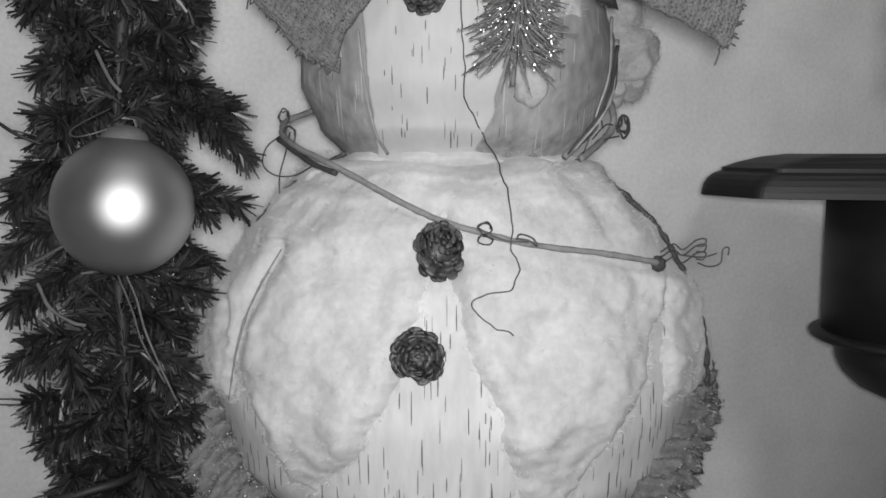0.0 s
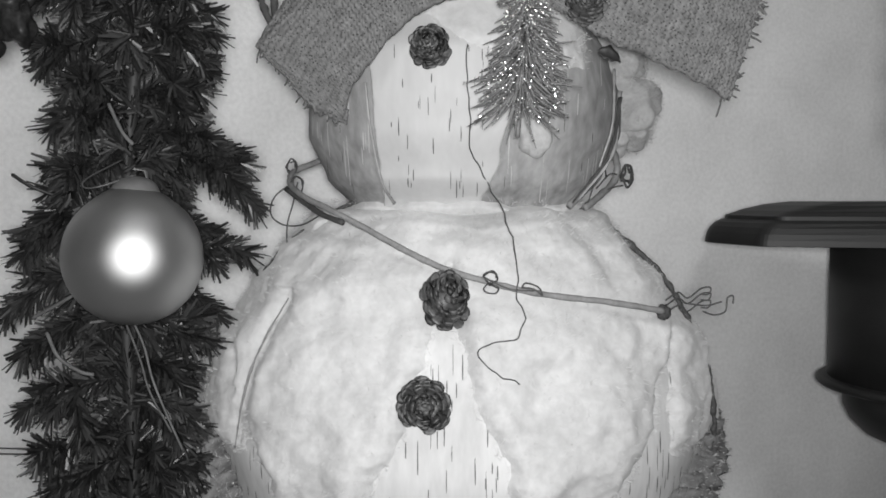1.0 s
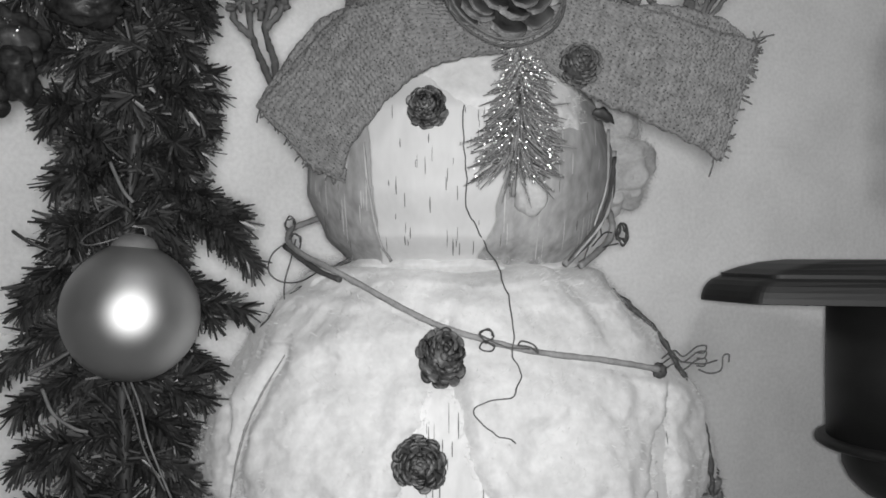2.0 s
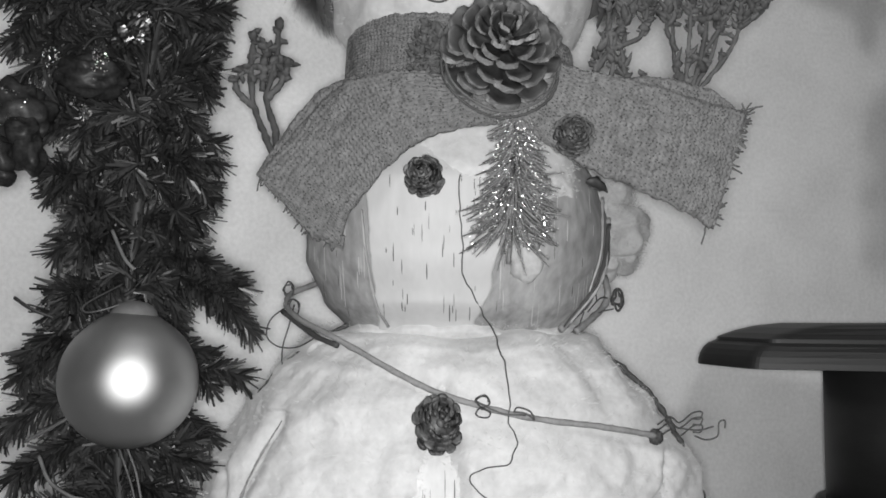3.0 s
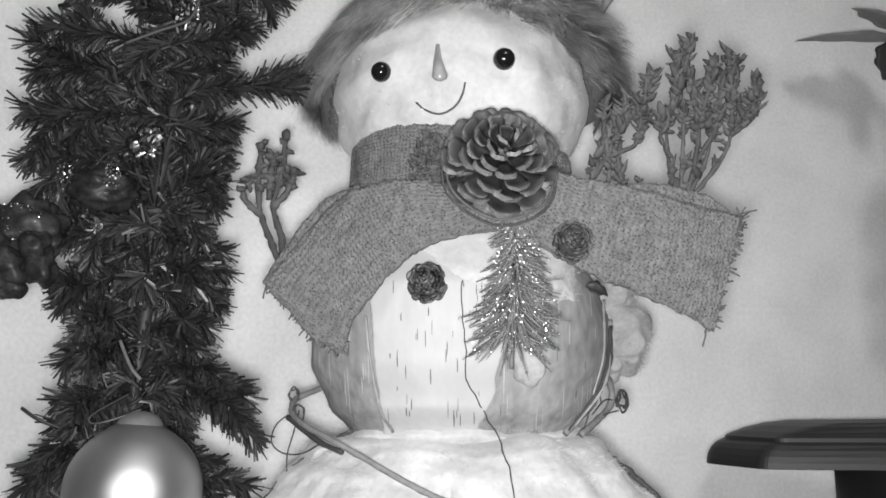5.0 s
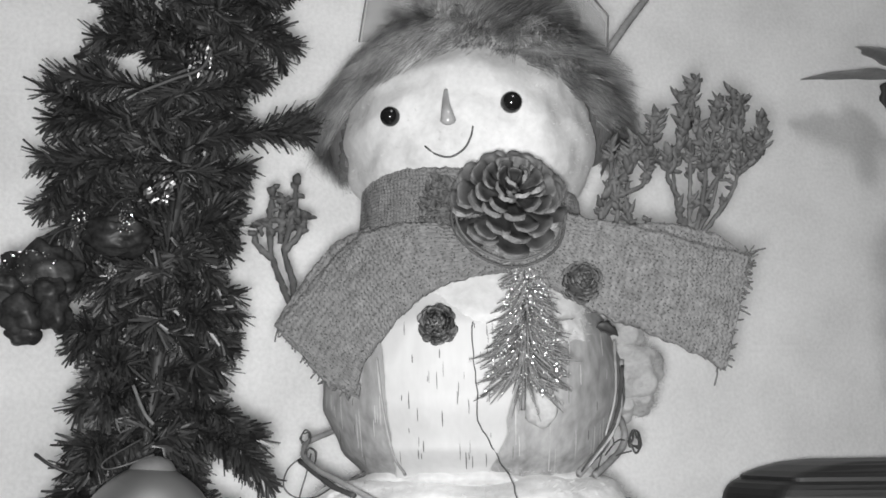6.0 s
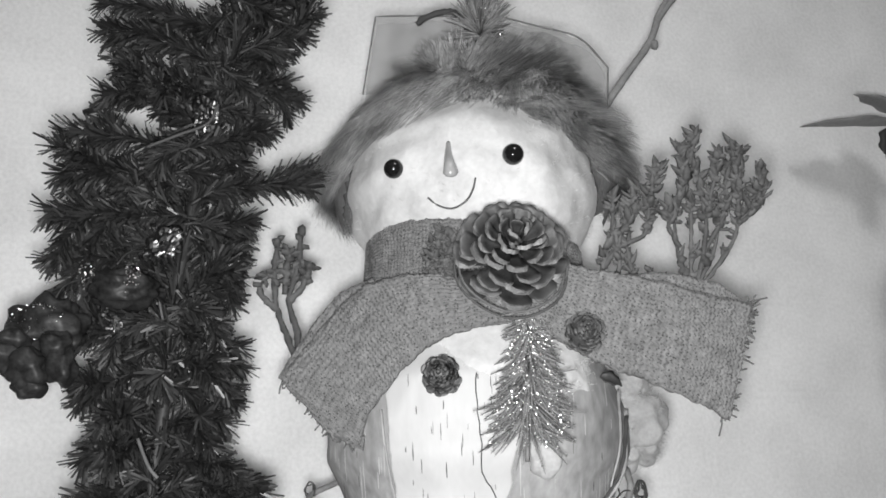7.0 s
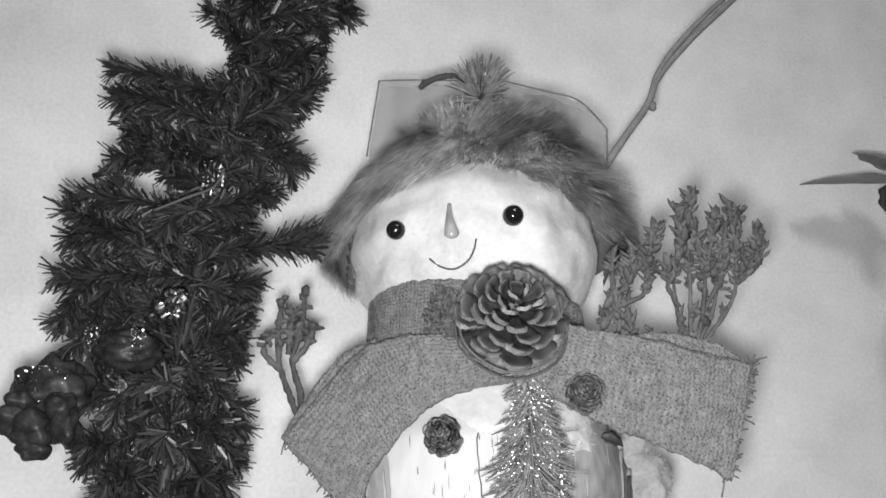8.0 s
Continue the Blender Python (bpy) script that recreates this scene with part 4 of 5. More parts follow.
# ---------------------------------------------------------------- dried heather
def heather(lines, depth, seed, leafy, thick=0.0013, label="dried brown heather sprig"):
    """Woody stems along (x, z) lines, with stubby leaf lobes crowding above the height leafy."""
    rng = random.Random(seed)
    bm = bmesh.new()
    for line in lines:
        sway = rng.uniform(-0.004, 0.004)
        pts = curve_points([(x, depth + sway * i / 2, z) for i, (x, z) in enumerate(line)], 7)
        tube(bm, pts, lambda t: thick * (1.1 - 0.35 * t), 7, 0.7, 320)
        for q in pts:
            for _ in range(5):
                if rng.random() > (0.52 if q.z > leafy + 0.01 * noise.noise(q * 120) else 0.14):
                    continue
                e = Vector((rng.gauss(0, 1), rng.gauss(0, 0.7), rng.gauss(0.7, 0.7))).normalized()
                k = rng.uniform(0.003, 0.0080)
                w = rng.uniform(0.0008, 0.0020)
                tube(bm, [q, q + e * k * 0.35, q + e * k * 0.7 + Vector((0, 0, k * 0.12)), q + e * k + Vector((0, 0, k * 0.3))], lambda t: w * 1.5 * math.sin(math.pi * (0.2 + 0.76 * t)), 6, 0.9, 330, 0.6)
    return part("heather_sprig", bm, HEATHER, snowman, label)


heather([[(0.127, 0.299), (0.129, 0.320), (0.131, 0.339), (0.133, 0.352)], [(0.131, 0.302), (0.141, 0.320), (0.146, 0.338), (0.143, 0.352)],
     [(0.126, 0.299), (0.122, 0.320), (0.122, 0.339), (0.129, 0.359), (0.134, 0.377), (0.139, 0.393)],
     [(0.129, 0.359), (0.128, 0.372), (0.126, 0.381)],
     [(0.123, 0.323), (0.118, 0.335), (0.121, 0.349)],
     [(0.129, 0.299), (0.135, 0.319), (0.139, 0.342), (0.145, 0.362), (0.148, 0.375)],
     [(0.139, 0.342), (0.137, 0.355), (0.136, 0.368)],
     [(0.131, 0.299), (0.148, 0.319), (0.156, 0.335), (0.159, 0.356), (0.164, 0.380)],
     [(0.156, 0.335), (0.169, 0.346), (0.173, 0.360)],
     [(0.158, 0.340), (0.168, 0.352), (0.171, 0.366)],
     [(0.159, 0.351), (0.157, 0.367), (0.157, 0.380)],
     [(0.135, 0.319), (0.147, 0.338), (0.151, 0.354), (0.152, 0.370)]], 0.450, 74, 0.336)
heather([[(0.081, 0.314), (0.091, 0.325), (0.105, 0.332), (0.108, 0.348), (0.111, 0.360), (0.115, 0.368)],
     [(0.107, 0.341), (0.113, 0.352)],
     [(0.080, 0.305), (0.082, 0.322), (0.087, 0.335)], [(0.088, 0.303), (0.090, 0.318), (0.089, 0.333)], [(0.095, 0.302), (0.096, 0.315), (0.094, 0.330)],
     [(0.103, 0.300), (0.098, 0.312), (0.092, 0.322)], [(0.098, 0.301), (0.108, 0.303), (0.114, 0.309)], [(0.105, 0.302), (0.107, 0.308), (0.106, 0.314)],
     [(0.081, 0.314), (0.092, 0.332), (0.097, 0.347), (0.103, 0.359)],
     [(0.081, 0.314), (0.087, 0.335), (0.089, 0.354)],
     [(0.092, 0.332), (0.099, 0.342), (0.103, 0.348)]], 0.455, 72, 0.340)
rng = random.Random(78)
bm = bmesh.new()
for line in ([(-0.093, 0.488, 0.268), (-0.102, 0.500, 0.286), (-0.111, 0.510, 0.305), (-0.114, 0.510, 0.328), (-0.112, 0.510, 0.352)],
             [(-0.093, 0.488, 0.268), (-0.097, 0.500, 0.290), (-0.104, 0.508, 0.312), (-0.099, 0.508, 0.332), (-0.097, 0.508, 0.353)],
             [(-0.111, 0.510, 0.306), (-0.120, 0.510, 0.314), (-0.123, 0.510, 0.323), (-0.116, 0.510, 0.330)],
             [(-0.104, 0.508, 0.310), (-0.096, 0.508, 0.320), (-0.090, 0.508, 0.334)],
             [(-0.106, 0.509, 0.316), (-0.106, 0.509, 0.330), (-0.104, 0.509, 0.342)]):
    pts = curve_points(line, 8)
    tube(bm, pts, lambda t: 0.0021 * (1 - 0.15 * t), 7, 0.7, 320)
    for q in pts:
        for _ in range(2):
            if q.z > 0.322 and rng.random() < 0.55:
                e = Vector((rng.gauss(0, 1), rng.gauss(0, 0.6), rng.gauss(0.4, 0.8))).normalized()
                k = rng.uniform(0.004, 0.0085)
                tube(bm, [q, q + e * k * 0.35, q + e * k * 0.7, q + e * k], lambda t: 0.0030 * math.sin(math.pi * (0.2 + 0.74 * t)), 7, 1.0, 300, 0.55)
part("heather_sprig", bm, HEATHER, snowman, "dried brown heather sprig")

# ---------------------------------------------------------------- the twig arm and its curled wires
arm = curve_points([(-0.076, 0.540, 0.204), (-0.084, 0.532, 0.200), (-0.091, 0.522, 0.196), (-0.090, 0.508, 0.1885), (-0.078, 0.488, 0.181), (-0.056, 0.468, 0.1715), (-0.013, 0.448, 0.150),
                    (0.016, 0.442, 0.140), (0.047, 0.442, 0.133), (0.083, 0.448, 0.128), (0.112, 0.460, 0.122)], 10)
bm = bmesh.new()
tube(bm, arm, lambda t: 0.0018 - 0.0003 * t, 8, 0.3, 250)
twig_arm = part("twig_arm", bm, TWIG, snowman, "brown twig laid across as an arm")
bm = bmesh.new()
tube(bm, curve_points([(-0.092, 0.506, 0.186), (-0.070, 0.482, 0.173), (-0.056, 0.470, 0.168)], 8), 0.0016, 7, 0.3, 250)
part("side_twig", bm, TWIG_DARK, twig_arm)


def wire(points, r=0.00045, name="curled_wire", mat=WIRE, steps=8):
    bm = bmesh.new()
    tube(bm, curve_points(points, steps), r, 5)
    return part(name, bm, mat, twig_arm)


def coil(centre, ax, az, turns, seed, grow=0.3, n=10):
    rng = random.Random(seed)
    return [(centre[0] + ax * (1 + grow * rng.uniform(-1, 1)) * math.cos(k / n * 6.283 * turns), centre[1] + 0.0015 * math.sin(k * 1.3),
             centre[2] + az * (1 + grow * rng.uniform(-1, 1)) * math.sin(k / n * 6.283 * turns)) for k in range(n + 1)]


wire(coil((0.0205, 0.438, 0.1415), 0.0035, 0.0030, 1.5, 1) + [(0.030, 0.438, 0.136), (0.042, 0.438, 0.135)])
wire(coil((0.0205, 0.438, 0.1360), 0.0032, 0.0026, 1.3, 2))
wire([(0.036, 0.438, 0.1365), (0.038, 0.437, 0.139), (0.044, 0.437, 0.137), (0.046, 0.437, 0.133), (0.042, 0.437, 0.136), (0.036, 0.438, 0.1368)])
for k, dz in enumerate((0.003, 0.0, -0.004)):
    wire([(0.114, 0.466, 0.124 + dz), (0.121, 0.468, 0.128 + dz), (0.126, 0.468, 0.125 + dz), (0.133, 0.468, 0.130 + dz), (0.138, 0.468, 0.1305 + dz), (0.137, 0.468, 0.127 + dz),
          (0.133, 0.468, 0.127 + dz)])
wire([(0.134, 0.468, 0.121), (0.140, 0.468, 0.119), (0.146, 0.468, 0.121), (0.147, 0.468, 0.128), (0.150, 0.468, 0.129), (0.150, 0.468, 0.125)])
wire([(0.126, 0.468, 0.125), (0.136, 0.468, 0.124), (0.144, 0.468, 0.126)])
wire([(-0.089, 0.512, 0.190), (-0.099, 0.508, 0.182), (-0.101, 0.505, 0.172), (-0.094, 0.503, 0.166), (-0.082, 0.497, 0.166), (-0.070, 0.488, 0.172)])
wire([(-0.086, 0.508, 0.190), (-0.088, 0.503, 0.178), (-0.091, 0.500, 0.165), (-0.090, 0.498, 0.152), (-0.085, 0.496, 0.142)])
wire(coil((-0.092, 0.522, 0.199), 0.0028, 0.0040, 2.2, 3, 0.4, 16))
wire(coil((-0.086, 0.508, 0.188), 0.003, 0.0055, 1.6, 4, 0.3, 12))
blob_bm = bmesh.new()
blob(blob_bm, (0.112, 0.462, 0.121), (0.0036, 0.003, 0.004), 3, 0.5, 200)
part("knot", blob_bm, TWIG_DARK, twig_arm)
# loops on the other shoulder
bm = bmesh.new()
tube(bm, curve_points([(0.066, 0.490, 0.176), (0.080, 0.500, 0.190), (0.092, 0.512, 0.207), (0.098, 0.520, 0.200), (0.096, 0.520, 0.190), (0.086, 0.508, 0.182), (0.076, 0.500, 0.175)], 10), 0.0021, 7, 0.3, 250)
shoulder = part("twig_loop", bm, TWIG, snowman, "bent brown twig loop at the shoulder")
twig_arm = shoulder
wire(coil((0.1045, 0.523, 0.1935), 0.0030, 0.0046, 3.2, 5, 0.5, 22), 0.0007)
wire([(0.084, 0.508, 0.186), (0.092, 0.512, 0.194), (0.100, 0.523, 0.194)])
wire([(0.082, 0.506, 0.181), (0.092, 0.512, 0.186), (0.102, 0.523, 0.188)])
wire([(0.078, 0.500, 0.178), (0.083, 0.500, 0.192), (0.088, 0.505, 0.197), (0.090, 0.510, 0.192)])
# a long thread hanging down the front
long_wire = [skin_at("chest", x, z, 0.0050) for x, z in ((0.0095, 0.256), (0.0095, 0.240), (0.0100, 0.222), (0.0105, 0.207), (0.0150, 0.196), (0.021, 0.186))]
long_wire += [Vector((0.028, 0.452, 0.172)), Vector((0.034, 0.440, 0.151))] + [skin_at("body", x, z, 0.010) for x, z in ((0.0315, 0.134), (0.0345, 0.122), (0.030, 0.113), (0.020, 0.112), (0.013, 0.108), (0.019, 0.100), (0.031, 0.093))]
bm = bmesh.new()
tube(bm, [p + Vector((noise.noise(p * 160), 0, noise.noise(p * 160 + Vector((4, 4, 4))))) * 0.0018 for p in curve_points(long_wire, 6)], 0.00036, 5)
part("long_wire", bm, WIRE, snowman, "thin dark wire hanging down the front")


# ---------------------------------------------------------------- chenille garland round the foot
def chenille(points, radius, seed):
    rng = random.Random(seed)
    bm = bmesh.new()
    pts = curve_points(points, 26)
    rings = []
    run = 0.0
    fuzz_v, fuzz_f = [], []
    for i, p in enumerate(pts):
        d = (pts[min(i + 1, len(pts) - 1)] - pts[max(i - 1, 0)]).normalized()
        if i:
            run += (p - pts[i - 1]).length
        s = d.cross(Vector((0, 1, 0))).normalized()
        u = d.cross(s)
        ring = []
        for k in range(30):
            a = 2 * math.pi * k / 30
            off = s * math.cos(a) + u * math.sin(a)
            ridge = abs(math.sin(math.pi * (run / 0.0105 + 0.85 * math.cos(a) + 0.3 * noise.noise(p * 90)))) ** 0.7
            q = p + off * radius * (0.50 + 0.56 * ridge * (0.8 + 0.45 * noise.noise(p * 70 + off * 2.2)))
            q += off * 0.0030 * noise.noise(q * 230) + off * 0.0012 * noise.noise(q * 700)
            ring.append(bm.verts.new(q))
            for _ in range(2):
                e = (off + Vector((rng.gauss(0, 0.6), rng.gauss(0, 0.6), rng.gauss(0, 0.6)))).normalized()
                l = rng.uniform(0.001, 0.0026)
                ribbon(fuzz_v, fuzz_f, [q - e * 0.0005, q + e * l * 0.5, q + e * l], e.orthogonal().normalized(), 0.0005)
        rings.append(ring)
    for a, b in zip(rings, rings[1:]):
        for k in range(30):
            bm.faces.new((a[k], a[(k + 1) % 30], b[(k + 1) % 30], b[k]))
    bm.faces.new(rings[0][::-1])
    bm.faces.new(rings[-1])
    ob = part("garland", bm, CHENILLE, snowman, "thick ridged grey chenille garland")
    fluff = mesh_part("fluff", fuzz_v, fuzz_f, CHENILLE, ob)
    fluff["kind"] = "stuff"
    sparkles("glitter", [Vector(fuzz_v[rng.randrange(len(fuzz_v))]) for _ in range(260)], 0.0007, ob, seed + 5)["kind"] = "stuff"
    return ob


chenille([(-0.131, 0.515, 0.068), (-0.136, 0.493, 0.048), (-0.127, 0.473, 0.018), (-0.111, 0.464, -0.008), (-0.098, 0.457, -0.028)], 0.0175, 81)
chenille([(0.145, 0.532, 0.046), (0.140, 0.500, 0.036), (0.126, 0.477, 0.017), (0.112, 0.461, -0.004), (0.098, 0.451, -0.027)], 0.0185, 82)

# ---------------------------------------------------------------- dark stand and its plant
stand = thing("pedestal_stand", (0.36, 0.66, TABLE_Z), "dark stained wooden pedestal stand with moulded top", "stand")


def moulded_top(outline, profile):
    """A slab whose rim follows an outline and whose edge has a profile of (inset, z)."""
    bm = bmesh.new()
    c = sum((Vector(p) for p in outline), Vector((0, 0))) / len(outline)
    rings = []
    for inset, z in profile:
        ring = []
        for p in outline:
            v = Vector(p)
            ring.append(bm.verts.new((*(v + (c - v).normalized() * inset), z)))
        rings.append(ring)
    m = len(outline)
    for a, b in zip(rings, rings[1:]):
        for k in range(m):
            bm.faces.new((a[k], a[(k + 1) % m], b[(k + 1) % m], b[k]))
    bm.faces.new(rings[0][::-1])
    bm.faces.new(rings[-1])
    return bm


def rounded_outline(corners, r, steps=5):
    out = []
    n = len(corners)
    for i in range(n):
        p, q, s = Vector(corners[i - 1]), Vector(corners[i]), Vector(corners[(i + 1) % n])
        a, b = q + (p - q).normalized() * r, q + (s - q).normalized() * r
        for k in range(steps + 1):
            t = k / steps
            out.append((a * (1 - t) ** 2 + q * 2 * t * (1 - t) + b * t * t)[:])
    return out


TOP = rounded_outline([(0.187, 0.652), (0.207, 0.592), (0.300, 0.564), (0.420, 0.564), (0.513, 0.592), (0.533, 0.652), (0.505, 0.745), (0.222, 0.745)], 0.007)
part("stand_top", moulded_top(TOP, [(0.0010, 0.1478), (0.000, 0.1482), (0.0004, 0.1520), (0.0016, 0.1560), (0.0040, 0.1600), (0.0075, 0.1632), (0.0120, 0.1650), (0.0140, 0.1652), (0.0142, 0.1678),
                                    (0.0180, 0.1690), (0.0240, 0.1712), (0.0400, 0.1750), (0.0600, 0.1772), (0.0900, 0.1768), (0.13, 0.1760)]), DARKWOOD, stand, smooth=False)


def turned(name, rows):
    """A turned piece about the stand's axis, from rows of (radius, z)."""
    bm = bmesh.new()
    rings = [[bm.verts.new((0.36 + r * math.cos(k * math.pi / 32), 0.66 + r * math.sin(k * math.pi / 32), z)) for k in range(64)] for r, z in rows]
    for a, b in zip(rings, rings[1:]):
        for k in range(64):
            bm.faces.new((a[k], a[(k + 1) % 64], b[(k + 1) % 64], b[k]))
    bm.faces.new(rings[0][::-1])
    bm.faces.new(rings[-1])
    return part(name, bm, DARKWOOD, stand)


turned("column", [(0.0715, 0.0445), (0.0715, 0.1475)])
turned("collar", [(0.0765, 0.0415 - 0.0035), (0.0790, 0.0415 - 0.002), (0.0796, 0.0415), (0.0790, 0.0415 + 0.002), (0.0765, 0.0415 + 0.0035)])
turned("foot", [(0.055, TABLE_Z), (0.050, TABLE_Z + 0.012), (0.016, TABLE_Z + 0.022), (0.016, -0.010), (0.030, -0.0045), (0.045, 0.0025), (0.055, 0.012), (0.0600, 0.022), (0.0610, 0.0415 - 0.0035)])

plant = thing("artificial_plant", (0.43, 0.70, 0.178), "artificial plant with pointed grey leaves on the stand", "plant")
bm = bmesh.new()
bmesh.ops.create_cone(bm, cap_ends=True, segments=24, radius1=0.025, radius2=0.034, depth=0.06, matrix=Matrix.Translation((0.43, 0.70, 0.212)))
part("pot", bm, DARKWOOD, plant)
bm = bmesh.new()
tube(bm, curve_points([(0.43, 0.70, 0.23), (0.428, 0.705, 0.33), (0.422, 0.73, 0.44), (0.412, 0.74, 0.508)], 8), 0.003, 7, 0.2)
part("stem", bm, LEAF_DARK, plant)
for place, along, up, l, w, mat in (((0.410, 0.742, 0.506), (-1, -0.02, 0.04), (0, -0.18, 1), 0.097, 0.045, LEAF),
                                    ((0.412, 0.745, 0.512), (-0.75, -0.3, 0.28), (0.3, -0.20, 0.8), 0.060, 0.045, LEAF),
                                    ((0.392, 0.738, 0.505), (-0.20, -0.12, -1), (0.1, -1, 0.1), 0.038, 0.026, LEAF_DARK),
                                    ((0.414, 0.740, 0.506), (1, -0.1, -0.3), (0, -0.5, 1), 0.08, 0.045, LEAF),
                                    # leaves out of view, added to throw a band of shade on the wall
                                    ((0.422, 0.730, 0.450), (-0.6, -0.15, -0.9), (0.3, -1, 0.3), 0.075, 0.045, LEAF),
                                    ((0.426, 0.715, 0.400), (-0.6, 0.1, -0.8), (0.3, -1, 0.3), 0.078, 0.048, LEAF),
                                    ((0.428, 0.706, 0.345), (-0.7, 0.1, -0.6), (0.2, -1, 0.4), 0.070, 0.045, LEAF),
                                    ((0.426, 0.715, 0.380), (0.7, -0.2, -0.6), (-0.2, -1, 0.4), 0.075, 0.045, LEAF)):
    bm = leaf_mesh(l, w, 0.2, 0.02)
    bm.transform(toward(place, along, up))
    part("leaf", bm, mat, plant)

# ---------------------------------------------------------------- the artificial tree
tree = thing("christmas_tree", (-0.17, 0.47, TABLE_Z), "slim dark artificial christmas tree with plastic needles", "christmas tree")
TRUNK = curve_points([(-0.172, 0.470, TABLE_Z), (-0.172, 0.470, -0.05), (-0.170, 0.470, 0.05), (-0.172, 0.470, 0.15), (-0.165, 0.470, 0.25), (-0.160, 0.472, 0.33), (-0.142, 0.474, 0.43), (-0.120, 0.474, 0.52), (-0.105, 0.474, 0.60), (-0.100, 0.474, 0.66)], 14)
bm = bmesh.new()
tube(bm, TRUNK, 0.004, 8, 0.3)
part("trunk", bm, STEM, tree)
rng = random.Random(91)
needle_v, needle_f = [], []


def needles(points, density, length, spread=0.85):
    """Flat plastic needles all round a branch."""
    for a, b in zip(points, points[1:]):
        d = b - a
        count = d.length * density
        count = int(count) + (rng.random() < count % 1)
        d = d.normalized() if d.length else Vector((0, 0, 1))
        s = d.orthogonal().normalized()
        u = d.cross(s)
        for _ in range(count):
            p = a.lerp(b, rng.random())
            ang = rng.uniform(0, 2 * math.pi)
            off = s * math.cos(ang) + u * math.sin(ang)
            way = (off * spread + d * rng.uniform(0.5, 1.5) + Vector((0.15, 0, -0.25))).normalized()
            l = length * rng.uniform(0.65, 1.1)
            bend = Vector((rng.gauss(0, 0.05), rng.gauss(0, 0.05), rng.gauss(-0.03, 0.05))) * l
            across = way.cross(Vector((rng.gauss(0, 1), rng.gauss(0, 1), rng.gauss(0, 1)))).normalized()
            q0, q1, q2 = p, p + way * l * 0.5 + bend * 0.3, p + way * l + bend
            n = len(needle_v)
            w = rng.uniform(0.00045, 0.00085)
            needle_v.extend(((q0 - across * w)[:], (q0 + across * w)[:], (q1 - across * w)[:], (q1 + across * w)[:], (q2 - across * w * 0.8)[:], (q2 + across * w * 0.8)[:]))
            needle_f.extend(((n, n + 1, n + 3, n + 2), (n + 2, n + 3, n + 5, n + 4)))


needles([p for p in TRUNK if p.z > -0.02], 3000, 0.024)
bm = bmesh.new()
tube(bm, [Vector((-0.172, 0.470, z)) for z in (TABLE_Z, TABLE_Z + 0.008, TABLE_Z + 0.02)], lambda t: 0.045 * (1 - 0.8 * t * t), 24)
part("tree_foot", bm, STEM, tree)


def branch(base, tip, droop=0.006, r=0.0012, length=0.0140, density=5400, twigs=3):
    base, tip = Vector(base), Vector(tip)
    mid = base.lerp(tip, 0.55) + Vector((0, 0, droop))
    pts = curve_points([base, mid, tip], 7)
    bm = bmesh.new()
    tube(bm, pts, lambda t: r * (1.2 - 0.5 * t), 5)
    part("branch", bm, STEM, tree)
    needles(pts[2:], density, length)
    for _ in range(twigs):
        i = rng.randrange(3, len(pts) - 3)
        v = (tip - base)
        d = (v.normalized() + Vector((rng.gauss(0, 0.5), rng.gauss(0.15, 0.2), rng.gauss(0, 0.5)))).normalized()
        e = [pts[i], pts[i] + d * v.length * 0.25, pts[i] + d * v.length * 0.42 + Vector((0, 0, -0.003))]
        needles(curve_points(e, 4), density, length * 0.95)


def trunk_at(z):
    return min(TRUNK, key=lambda p: abs(p.z - z))


